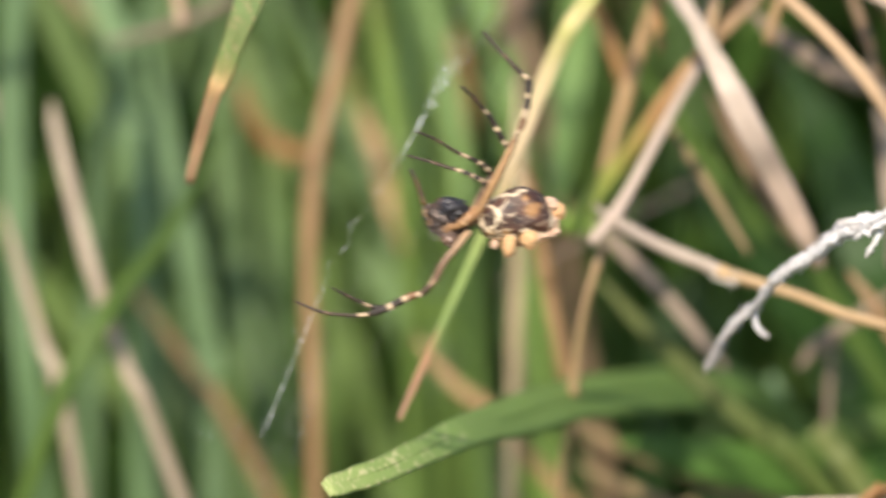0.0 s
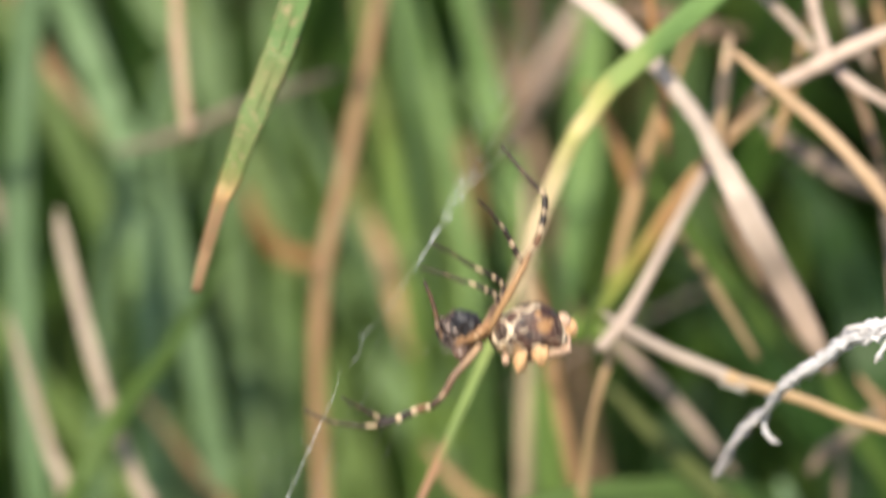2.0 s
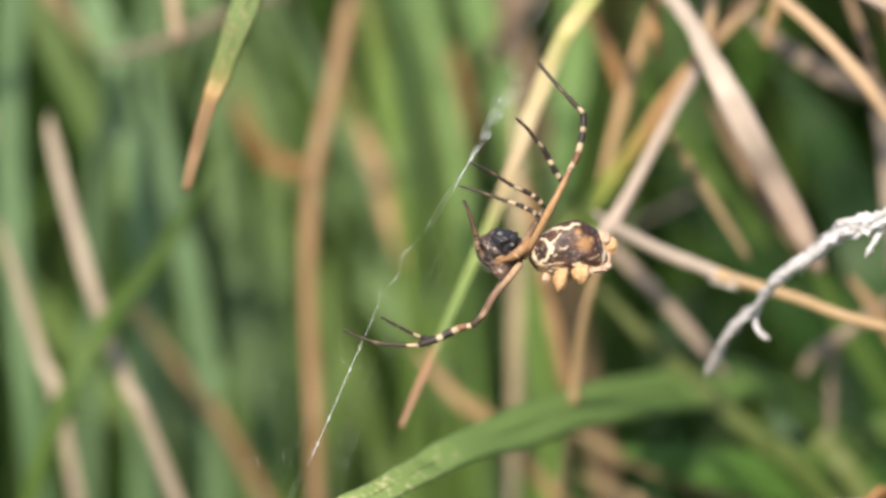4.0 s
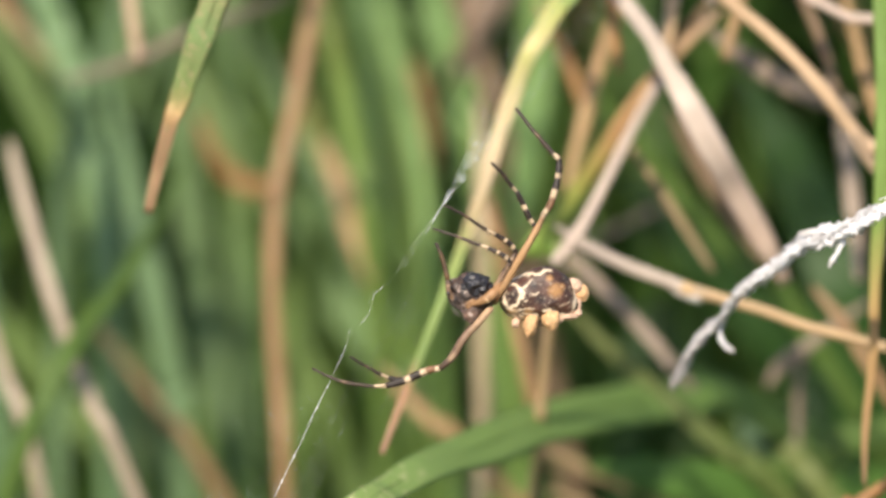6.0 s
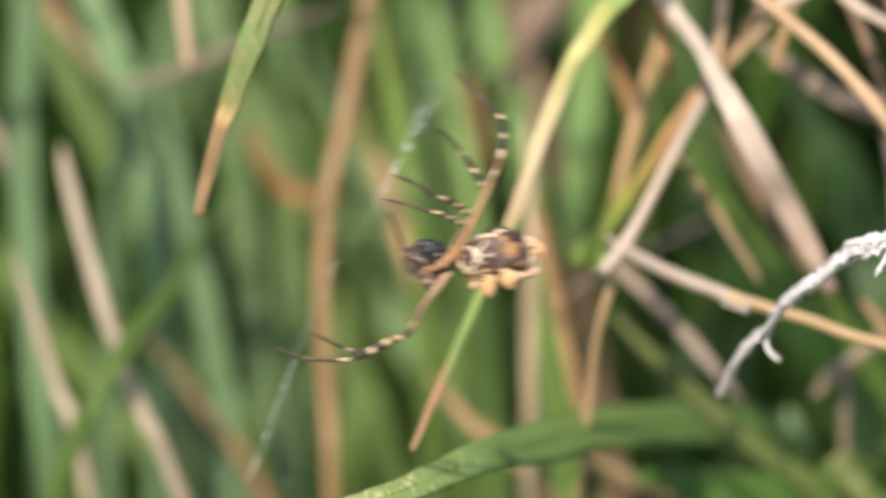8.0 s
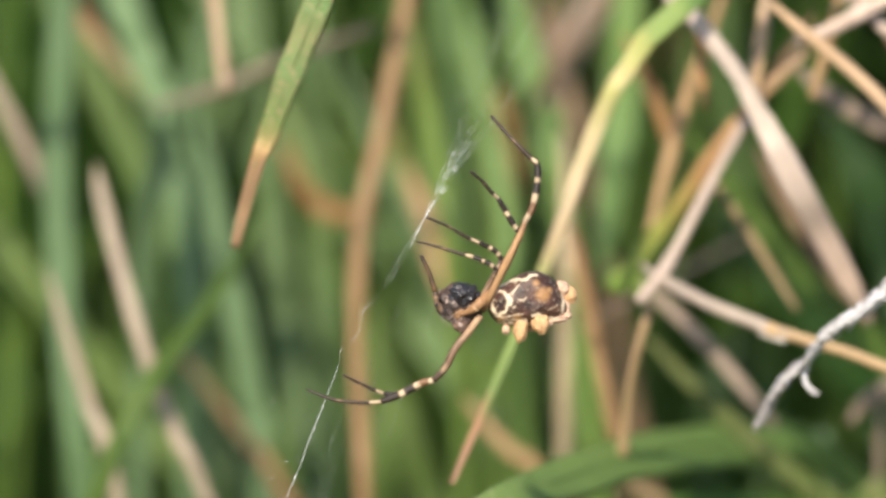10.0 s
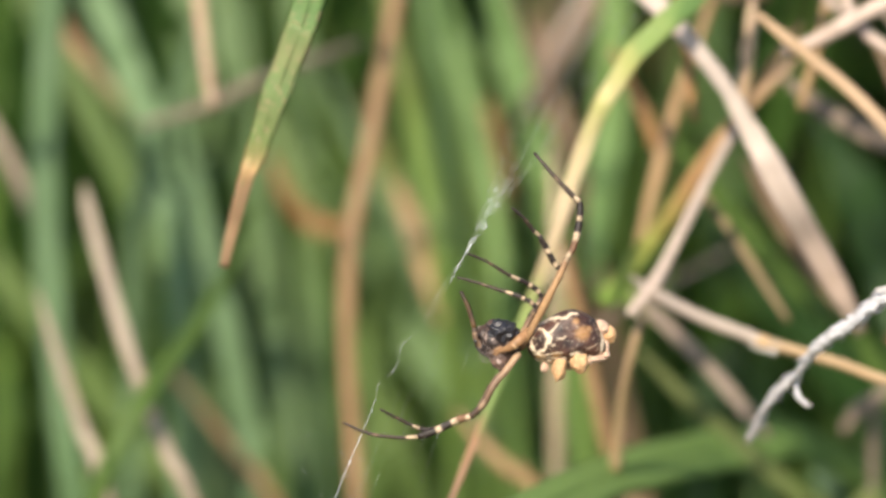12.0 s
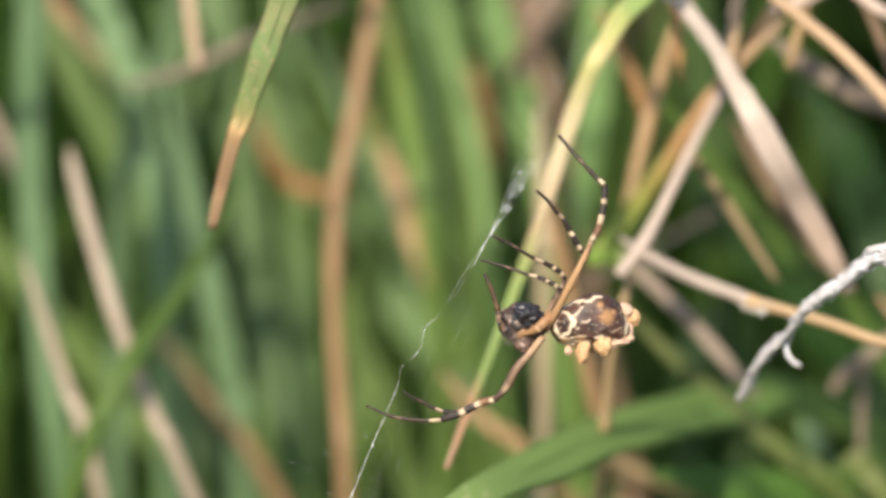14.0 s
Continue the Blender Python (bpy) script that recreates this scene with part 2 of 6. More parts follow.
def strand(bm, points, widths, flat=0.16, facing=(0, -1, 0.25), twist=0.0, steps=6, sides=8, fold=0.25, wobble=0.0, seed=0):
    """A closed tapering strand along the control points: a grass blade if flat, a stem if round."""
    uvs = bm.loops.layers.uv.verify()
    line = glide(points, steps)
    n = len(points) - 1
    rings = []
    face = Vector(facing).normalized()
    for k, (p, s) in enumerate(line):
        a = line[max(k - 1, 0)][0]
        b = line[min(k + 1, len(line) - 1)][0]
        along = (b - a).normalized()
        side = along.cross(face)
        side = side.normalized() if side.length > 1e-4 else Vector((1, 0, 0))
        up = side.cross(along).normalized()
        turn = radians(twist) * s / n
        side, up = side * math.cos(turn) + up * math.sin(turn), up * math.cos(turn) - side * math.sin(turn)
        i = min(int(s), n - 1)
        w = widths[i] + (widths[i + 1] - widths[i]) * (s - i)
        if wobble:
            w *= 1 + wobble * noise.noise(Vector((s * 3.1, seed * 7.3, 0.5)))
            p = p + up * (wobble * w * noise.noise(Vector((s * 2.3, seed * 3.7, 4.5))))
        ring = []
        for j in range(sides):
            g = 2 * math.pi * j / sides
            x, y = math.cos(g) * w / 2, math.sin(g) * w * flat / 2
            y += fold * w * flat * 2 * (abs(math.cos(g)) - 0.5) if flat < 0.5 else 0
            ring.append(bm.verts.new(p + side * x + up * y))
        rings.append((ring, s / n))
    for (r0, s0), (r1, s1) in zip(rings, rings[1:]):
        for j in range(sides):
            f = bm.faces.new((r0[j], r0[(j + 1) % sides], r1[(j + 1) % sides], r1[j]))
            for loop, uv in zip(f.loops, ((j / sides, s0), ((j + 1) / sides, s0), ((j + 1) / sides, s1), (j / sides, s1))):
                loop[uvs].uv = uv
    for ring, s in (rings[0], rings[-1]):
        f = bm.faces.new(ring if s > 0 else ring[::-1])
        for loop in f.loops:
            loop[uvs].uv = (0.5, s)
    return bm


def grass(name, label, material, points, widths, flat=0.16, category="grass", group="blades of the tussock", rib=False, joint=0, fuzz=False, pivot=None, rib_width=0.07, **how):
    """One blade or straw, from its tip to its root; points in millimetres, widths too."""
    origin = Vector(pivot) / 1000 if pivot else Vector((0, 0, 0))
    pts = [Vector(p) / 1000 - origin for p in points]
    ws = [w / 1000 for w in widths]
    ob = tagged(part(name, strand(bmesh.new(), pts, ws, flat, wobble=0.12, seed=points[0][0], **how), M[material]), label, category, group)
    if rib:
        lift = Vector(how.get("facing", (0, -1, 0.25))).normalized()
        high = flat * (0.5 - how.get("fold", 0.25)) if flat < 0.5 else flat * 0.5
        part("midrib", strand(bmesh.new(), [p + lift * (w * high) for p, w in zip(pts[:-1], ws[:-1])], [w * rib_width for w in ws[:-1]], 0.9, sides=5), M[material], ob)
    if joint:
        joint = min(joint, len(pts) - 2)
        a, q, c = pts[joint - 1], pts[joint], pts[joint + 1]
        along = (c - a).normalized()
        w = ws[joint]
        line = [q + along * w * k for k in (-0.8, -0.25, 0.2, 0.8)]
        part("joint", strand(bmesh.new(), line, [w * 0.99, w * 1.14, w * 1.12, w * 0.98], min(1.0, flat * 1.3), steps=3, sides=10), M[material], ob, "swollen joint of the stem")
    if fuzz:
        rng = random.Random(8)
        q, w, bm = pts[joint], ws[joint], bmesh.new()
        along = (pts[joint + 1] - pts[joint - 1]).normalized()
        for _ in range(170):
            d = Vector((rng.gauss(-0.3, 0.8), rng.gauss(-0.5, 0.6), rng.gauss(-0.5, 0.6))).normalized()
            a = q + along * w * rng.uniform(-0.7, 1.2) + Vector((0, -0.25, -0.34)) * w * rng.uniform(0.7, 1.2)
            strand(bm, [a, a + d * w * 0.16, a + d * w * 0.32 + Vector((0, 0, -0.08 * w))], [0.00014, 0.00011, 0.00004], 0.9, steps=2, sides=4)
        part("fuzz", bm, M["wool"], ob, "whitish fuzz on the joint")
    ob.location = origin
    return ob


def bleached_stem(points, frays):
    """A dry stem whose bark has split into twisted white strips, with frayed ends standing off."""
    stem = tagged(new("dry_stem"), "bleached white dry stem, frayed and twisted", "dry stem")
    pts = [Vector(p) / 1000 for p in points]
    fine = glide(pts, 5)
    n = len(pts) - 1
    for k in range(4):
        rng = random.Random(40 + k)
        line, widths = [], []
        for p, s in fine:
            grow = min(1.25, 0.70 + s * 0.048)
            r = 0.00052 * grow * (1 + 0.35 * math.sin(s * 2.9 + 2 * k)) * rng.uniform(0.85, 1.15)
            g = s * 1.25 + k * math.pi / 2 + 0.5 * math.sin(s * 2.1 + k)
            line.append(p + Vector((math.cos(g) * r * 0.8, math.sin(g) * r, math.cos(g) * r)))
            widths.append(0.00084 * grow * rng.uniform(0.82, 1.15))
        line, widths = line[k % 3:], widths[k % 3:]
        widths[0] *= 0.35
        part("strip", strand(bmesh.new(), line, widths, 0.5, steps=3, twist=300 + 90 * k, sides=9, wobble=0.55, seed=k), M["white"], stem)
    bm, rng = bmesh.new(), random.Random(77)
    for _ in range(90):
        p, s = rng.choice(fine[1:-14])
        g = rng.uniform(0, 6.28)
        grow = min(1.25, 0.70 + s * 0.048)
        d = Vector((math.cos(g), rng.uniform(-1, 0.2), math.sin(g))).normalized()
        a = p + d * 0.0006 * grow
        w = rng.uniform(0.00010, 0.00028)
        t = (pts[min(int(s) + 1, n)] - pts[int(s)]).normalized() * rng.uniform(-0.0016, 0.0009)
        strand(bm, [a - t, a + d * 0.00018, a + d * 0.0004 + t * 0.7], [w, w, w * 0.3], 0.5, steps=2, sides=5)
    part("bark_fuzz", bm, M["white"], stem, "fine splinters of bark")
    for k, (line, widths) in enumerate(frays):
        part("frayed_end", strand(bmesh.new(), [Vector(p) / 1000 for p in line], [w / 1000 for w in widths], 0.4, wobble=0.35, seed=20 + k), M["white"], stem)
    return stem


# ---- ground ----
def build_ground():
    m = bpy.data.materials.new("thatch_soil")
    m.use_nodes = True
    nt = m.node_tree
    co = nt.nodes.new("ShaderNodeTexCoord")
    a = node(nt, "ShaderNodeTexNoise", Scale=7.0, Detail=8.0, Roughness=0.7)
    b = node(nt, "ShaderNodeTexNoise", Scale=160.0, Detail=4.0)
    for n in (a, b):
        nt.links.new(co.outputs["Object"], n.inputs["Vector"])
    c = ramp(nt, [(0.3, (0.03, 0.05, 0.012)), (0.5, (0.07, 0.07, 0.025)), (0.7, (0.13, 0.09, 0.045))], a.outputs["Fac"])
    c = times(nt, c.outputs[0], value_spread(nt, b.outputs["Fac"], 0.5, 1.5))
    skin = nt.nodes["Principled BSDF"]
    skin.inputs["Roughness"].default_value = 0.95
    nt.links.new(c, skin.inputs["Base Color"])
    bm = bmesh.new()
    edges = [-400, -60, -12, -4, -1.8] + [i * 0.06 for i in range(-20, 21)] + [1.8, 4, 12, 60, 400]
    grid = [[bm.verts.new((x, y, 0.006 * noise.noise(Vector((x * 5, y * 5, 0))) - 0.004 if abs(x) < 2 and abs(y) < 2 else 0)) for x in edges] for y in edges]
    for r0, r1 in zip(grid, grid[1:]):
        for i in range(len(edges) - 1):
            bm.faces.new((r0[i], r0[i + 1], r1[i + 1], r1[i]))
    return tagged(part("ground", bm, m), "dark soil under brown thatch and grass", "ground", kind="structure")


def meadow(name, label, material, count, place, height, width, lean, seed):
    """Many blades that nobody could count, as one mesh."""
    rng = random.Random(seed)
    verts, faces, uv = [], [], []
    for _ in range(count):
        x, y = place(rng)
        h = rng.uniform(*height(x, y))
        w = rng.uniform(*width)
        go = rng.uniform(0, 2 * math.pi)
        out = h * rng.uniform(*lean)
        droop = rng.uniform(0.0, 0.45)
        face = rng.uniform(-0.9, 0.9)
        sx, sy = math.cos(face) * w / 2, math.sin(face) * w / 2
        start, segs = len(verts), 7
        for k in range(segs + 1):
            t = k / segs
            px = x + math.cos(go) * out * t ** 1.8
            py = y + math.sin(go) * out * t ** 1.8
            pz = h * (t - droop * t ** 3.2) - 0.004
            taper = (0.75 + 0.5 * t) * (1 - t ** 3.5) + 0.04
            verts += [(px - sx * taper, py - sy * taper, pz), (px, py - w * 0.10, pz), (px + sx * taper, py + sy * taper, pz), (px, py + w * 0.06, pz)]
        for k in range(segs):
            for j in range(4):
                a, b = start + 4 * k + j, start + 4 * k + (j + 1) % 4
                faces.append((a, b, b + 4, a + 4))
                uv += [j / 4, k / segs, (j + 1) / 4, k / segs, (j + 1) / 4, (k + 1) / segs, j / 4, (k + 1) / segs]
    me = bpy.data.meshes.new(name)
    me.from_pydata(verts, [], faces)
    me.uv_layers.new(name="UVMap").data.foreach_set("uv", uv)
    me.polygons.foreach_set("use_smooth", [True] * len(faces))
    me.materials.append(material)
    return tagged(new(name, me), label, "grass", kind="stuff")


build_ground()
GREENS = leaf_material("meadow_greens", [(0, SHADE_GREEN), (0.2, (0.08, 0.19, 0.03)), (0.45, GREEN), (0.75, BLUEGREEN), (0.9, (0.17, 0.30, 0.065)), (1, LIME)], per_island=True)
STRAWS = leaf_material("meadow_straws", [(0, BROWN), (0.4, TAN), (0.7, ORANGE), (1, PALE)], 0.1, per_island=True)
meadow("grass_tussock", "dense long green grass behind the web, growing upright", GREENS, 1300,
       lambda r: (r.uniform(-0.26, 0.26), 0.24 + 0.36 * r.random() ** 1.2), lambda x, y: (0.16, 0.34), (0.004, 0.0075), (0.05, 0.5), 3)
meadow("thin_grass", "thin fresh blades at the front of the tussock", GREENS, 170,
       lambda r: (r.uniform(-0.085, 0.03), 0.185 + 0.06 * r.random()), lambda x, y: (0.12, 0.2), (0.0014, 0.003), (0.02, 0.35), 17)
meadow("dry_grass", "tangled dry straw-coloured grass among the green", STRAWS, 110,
       lambda r: (r.uniform(0.015, 0.24), 0.23 + 0.3 * r.random()), lambda x, y: (0.13, 0.3), (0.0025, 0.005), (0.2, 0.9), 5)
def around(low, high, a0, a1, fall):
    def place(r):
        d, a = low + (high - low) * r.random() ** fall, radians(r.uniform(a0, a1))
        return d * math.cos(a), d * math.sin(a)
    return place


meadow("low_grass", "short green grass in front of the tussock", GREENS, 4200,
       around(0.05, 2.6, 176, 364, 0.8), lambda x, y: (0.03, 0.075), (0.003, 0.006), (0.1, 0.7), 7)
meadow("far_grass", "more long grass spreading away behind", GREENS, 5200,
       around(0.5, 3.2, 0, 180, 0.9), lambda x, y: (0.15, 0.33), (0.005, 0.009), (0.1, 0.6), 9)
meadow("meadow_grass", "long grass of the meadow around the clearing", GREENS, 7000,
       around(2.4, 6.0, 0, 360, 0.8), lambda x, y: (0.12, 0.3), (0.006, 0.011), (0.1, 0.6), 13)


# ---- the blades and straws round the web ----
grass("grass_blade", "long green grass blade with a dry brown tip, hanging over", "drytip",
      [(-20.6, 27.6, 141.0), (-19.6, 26.7, 145.3), (-18.2, 25.0, 150.6), (-17.4, 25.6, 152.6), (-15.7, 25.8, 157.6), (-13.3, 26.5, 163.9), (-11.6, 27.9, 169.0), (-0.1, 37.2, 204.0), (27.9, 45.2, 214.0), (85.0, 59.2, 174.0), (100.0, 65.2, -2.0)],
      [0.91, 1.28, 1.48, 2.01, 2.53, 2.84, 2.95, 2.95, 2.95, 2.65, 2.06], flat=0.14, rib=True)
yellow_blade = grass("grass_blade", "long yellowed grass blade hanging down behind the spider", "yellowblade",
      [(1.6, 22.7, 118.7), (3.5, 26.8, 122.6), (5.7, 32.1, 126.7), (8.4, 38.6, 132.0), (11.1, 44.4, 137.9), (13.5, 47.3, 145.1), (15.6, 47.9, 151.0), (17.3, 48.7, 153.9), (19.0, 49.4, 156.6), (21.4, 50.0, 159.0), (27.8, 53.5, 164.4), (54.6, 68.3, 186.8), (82.6, 76.3, 196.8), (112.6, 90.3, 156.8), (127.6, 96.3, -2.0)],
      [0.54, 0.86, 0.92, 1.06, 1.30, 1.65, 1.80, 1.90, 2.08, 2.25, 2.35, 2.30, 2.20, 1.90, 1.40], flat=0.14, rib=True, pivot=(27.8, 53.5, 164.4))
grass("straw", "short dry straw tip hanging among green blades", "pinktan",
      [(-24.4, 90.9, 141.5), (-25.1, 92.1, 145.9), (-25.9, 93.9, 152.6), (-26.2, 95.1, 157.2), (-29.1, 104.9, 193.8), (-57.1, 112.9, 203.8), (-87.1, 126.9, 163.8), (-102.1, 132.9, -2.0)],
      [1.06, 1.38, 1.33, 1.27, 1.27, 1.27, 1.15, 0.89], rib=True)
grass("straw", "tan dry leaf curving among green blades", "tanfade",
      [(-83.4, 186.5, 206.4), (-63.8, 166.0, 175.2), (-46.4, 152.7, 140.4), (-43.9, 151.4, 135.4), (-40.6, 150.3, 131.3), (-37.5, 149.2, 127.3), (-35.0, 148.1, 123.2)],
      [0.18, 1.40, 1.60, 1.75, 1.70, 1.20, 0.40], rib=True, flat=0.3)
grass("straw", "grey-brown straw leaning across the green blades", "greybrown",
      [(-8.9, 116.1, 143.0), (-19.0, 115.2, 139.5), (-26.2, 114.3, 136.1), (-33.8, 113.7, 134.0)],
      [0.78, 1.22, 1.27, 0.61], joint=3, flat=0.6)
grass("straw", "upright orange-brown dry grass stem", "orangetan",
      [(-4.4, 124.5, 151.2), (-5.8, 119.3, 143.2), (-7.9, 112.3, 132.6), (-10.0, 106.6, 123.0), (-10.5, 103.7, 112.1), (-9.7, 101.5, 99.8), (-9.2, 99.8, 89.8), (-7.5, 102.3, 39.4), (-6.2, 106.2, -2.0)],
      [1.85, 1.89, 1.94, 1.98, 1.87, 1.82, 1.82, 1.82, 1.82], joint=3, flat=0.5)
grass("straw", "curled orange dry leaf at a stem", "orange",
      [(-20.3, 152.6, 120.6), (-18.4, 152.3, 115.8), (-15.0, 152.5, 112.4), (-10.2, 148.5, 113.0)],
      [0.95, 2.02, 2.21, 1.84], rib=True, flat=0.3)
grass("straw", "pale dry straw leaning among green blades", "dulltan",
      [(-38.6, 95.6, 132.0), (-38.0, 93.8, 129.3), (-35.7, 89.8, 122.1), (-32.9, 85.7, 114.2), (-29.1, 83.1, 104.9), (-25.6, 81.3, 97.8), (-6.0, 83.9, 43.0), (8.7, 89.1, -2.0)],
      [0.25, 1.40, 1.65, 1.68, 1.60, 1.55, 1.50, 1.45], rib=True, flat=0.3)
grass("straw", "pinkish dry straw leaning among green blades", "dulltan",
      [(-43.6, 92.0, 121.0), (-42.6, 91.5, 117.5), (-41.2, 91.0, 113.0), (-38.9, 90.0, 106.0), (-36.1, 88.0, 97.5), (-29.0, 92.0, 50.0), (-22.0, 97.0, -2.0)],
      [0.28, 1.00, 1.40, 1.50, 1.50, 1.45, 1.40], rib=True, flat=0.3)
grass("straw", "grey dry straw crossing the green blades", "dulltan",
      [(-92.3, 151.9, -2.0), (-68.6, 140.5, 161.1), (-54.4, 129.7, 135.6), (-49.8, 127.5, 127.5), (-47.0, 126.9, 121.3), (-45.6, 127.1, 118.3)],
      [1.27, 1.59, 1.59, 1.76, 1.71, 0.91], joint=2, flat=0.4)
grass("straw", "orange-brown dead leaf between green blades", "russet",
      [(-32.0, 136.5, 99.3), (-27.3, 135.0, 93.5), (-22.7, 133.4, 87.7), (-19.3, 132.2, 83.3), (5.3, 134.8, 36.5), (23.7, 139.6, -2.0)],
      [0.30, 0.80, 1.30, 1.70, 2.00, 2.00], rib=True)
grass("straw", "broad pale dry leaf leaning in the tangle", "pinkleaf",
      [(42.3, 55.8, 126.5), (40.2, 54.8, 130.6), (37.3, 54.2, 135.9), (34.3, 51.6, 141.6), (31.9, 51.7, 146.0), (30.1, 52.6, 149.1), (28.4, 53.4, 152.1), (26.3, 54.1, 154.9), (23.5, 55.0, 158.2), (20.1, 56.9, 161.4), (14.0, 60.1, 165.7), (-2.6, 70.8, 177.2), (-19.9, 85.9, 189.3)],
      [1.40, 2.15, 2.60, 2.75, 2.60, 2.00, 1.65, 1.60, 1.80, 2.10, 2.10, 1.71, 0.32], rib=True, flat=0.22)
grass("straw", "greyish dry stem leaning to a joint", "palepink",
      [(30.5, 64.5, 147.5), (29.2, 61.9, 145.4), (26.9, 58.0, 142.3), (23.7, 52.6, 137.5), (21.3, 49.5, 133.8), (18.6, 46.7, 131.0)],
      [0.60, 1.00, 1.10, 1.14, 1.23, 1.18], joint=4, flat=0.6)
grass("straw", "tan dry stem standing below the joint", "honey",
      [(20.0, 49.6, 130.2), (18.9, 49.5, 126.1), (18.1, 51.5, 120.5), (17.6, 53.5, 113.6), (17.3, 55.5, 107.2), (16.9, 58.0, 101.5), (15.6, 66.0, 60.0), (14.4, 74.0, -2.0)],
      [0.79, 0.89, 1.00, 1.11, 1.05, 1.06, 1.06, 1.06], joint=3, flat=0.7)
grass("straw", "long dry stem with a fuzzy joint, half grey, half orange", "paletan",
      [(18.9, 52.0, 133.4), (21.3, 48.5, 132.6), (25.4, 43.0, 131.8), (29.6, 40.0, 130.9), (31.1, 39.0, 130.5), (34.6, 37.5, 129.9), (38.6, 36.0, 129.1), (42.8, 33.8, 128.1), (50.6, 32.0, 126.4), (56.0, 29.0, 125.3), (74.0, 20.0, 124.0), (101.0, 0.0, -2.0)],
      [0.40, 1.15, 1.40, 1.40, 1.30, 1.16, 1.12, 1.10, 1.06, 1.02, 1.00, 0.80], fuzz=True, joint=4, flat=0.8)
grass("straw", "dry orange-tan stem bending at a node", "pinktan",
      [(138.1, 45.2, -2.0), (88.4, 46.6, 139.1), (58.6, 43.5, 142.4), (51.3, 43.7, 143.2), (48.9, 43.9, 143.9), (47.1, 44.4, 145.8), (43.9, 45.5, 149.8), (39.7, 48.6, 153.6), (34.4, 50.7, 157.6), (31.1, 52.4, 160.1)],
      [0.93, 1.16, 1.16, 1.26, 1.36, 1.36, 1.36, 1.32, 1.27, 0.68], joint=3, flat=0.6)
grass("straw", "dry orange-tan side stem", "pinktan",
      [(47.5, 43.2, 145.0), (49.2, 43.5, 142.3), (52.1, 43.6, 138.9), (56.2, 44.5, 134.4), (76.1, 52.6, 112.3), (109.4, 59.6, -2.0)],
      [0.97, 1.12, 1.12, 1.07, 1.07, 0.86], joint=3, flat=0.6)
grass("straw", "pinkish-white dry stem leaning", "pinkpale",
      [(33.6, 52.4, 156.3), (36.9, 52.7, 157.4), (39.6, 52.1, 159.1), (42.3, 52.5, 160.5), (46.2, 53.0, 162.2), (50.6, 53.4, 163.9), (78.5, 60.3, 174.7), (124.9, 65.1, -2.0)],
      [1.08, 1.47, 1.56, 1.56, 1.56, 1.37, 1.37, 1.10], joint=2, flat=0.5)
grass("grass_blade", "half-dry grass blade hanging with a tan tip", "edgeblade",
      [(47.2, 20.0, 116.4), (47.3, 21.4, 121.7), (48.0, 23.2, 128.4), (48.2, 25.1, 135.6), (48.9, 27.5, 144.4), (49.2, 31.1, 153.9), (49.1, 33.7, 159.9), (48.4, 49.0, 194.7), (20.4, 57.0, 204.7), (-85.0, 71.0, 164.7), (-100.0, 77.0, -2.0)],
      [0.37, 0.75, 0.95, 1.10, 1.60, 1.80, 1.90, 1.95, 2.0, 1.88, 1.46], flat=0.2, rib=True)
grass("straw", "brown dry stem in the tangle", "tan",
      [(42.1, 106.1, 191.5), (34.5, 94.5, 170.5), (27.3, 87.1, 150.4), (24.7, 85.1, 142.9), (22.6, 83.1, 135.4), (20.8, 81.2, 128.5)],
      [0.14, 0.76, 0.94, 1.36, 1.47, 0.84], rib=True, flat=0.5)
grass("straw", "short orange dry tip hanging", "orange",
      [(25.4, 61.3, 147.1), (25.1, 62.3, 150.7), (24.5, 63.5, 155.1), (23.6, 64.8, 160.0), (16.5, 74.5, 196.1), (-11.5, 82.5, 206.1), (-85.0, 96.5, 166.1), (-100.0, 102.5, -2.0)],
      [0.70, 0.95, 0.95, 0.90, 0.90, 0.90, 0.81, 0.63], rib=True, flat=0.3)
grass("grass_blade", "turning grass blade, orange above and yellow-green below", "orangelime",
      [(16.5, 62.3, 127.6), (19.9, 61.7, 132.8), (23.5, 61.0, 138.0), (26.9, 61.5, 143.4), (30.2, 63.0, 147.4), (32.8, 64.0, 149.9), (35.9, 65.0, 152.6)],
      [1.73, 1.89, 1.71, 1.60, 1.35, 1.20, 0.70], rib=True, flat=0.2)
grass("straw", "olive-brown dry straw leaning", "olivetan",
      [(27.1, 67.1, 137.8), (30.0, 66.1, 133.8), (32.6, 65.0, 129.9), (35.5, 63.8, 125.5)],
      [0.66, 0.97, 0.97, 0.56], rib=True, flat=0.3)
grass("straw", "grey-brown dry straw leaning", "greypink",
      [(20.2, 78.0, 124.6), (22.7, 78.0, 122.0), (26.9, 78.0, 117.8), (29.5, 78.0, 114.9), (32.4, 78.0, 111.4), (34.8, 79.0, 108.3)],
      [0.60, 1.35, 1.45, 1.45, 1.30, 0.60], joint=2, flat=0.4)
grass("straw", "upright tan dry straw behind the spider", "greentan",
      [(12.0, 104.0, 134.0), (12.4, 102.0, 127.0), (12.6, 100.0, 119.8), (12.6, 100.0, 111.8), (12.6, 100.0, 103.3), (12.7, 100.0, 97.1), (12.4, 100.0, 39.0), (12.0, 102.0, -2.0)],
      [0.50, 1.30, 1.55, 1.60, 1.60, 1.55, 1.50, 1.50], joint=2, flat=0.4)
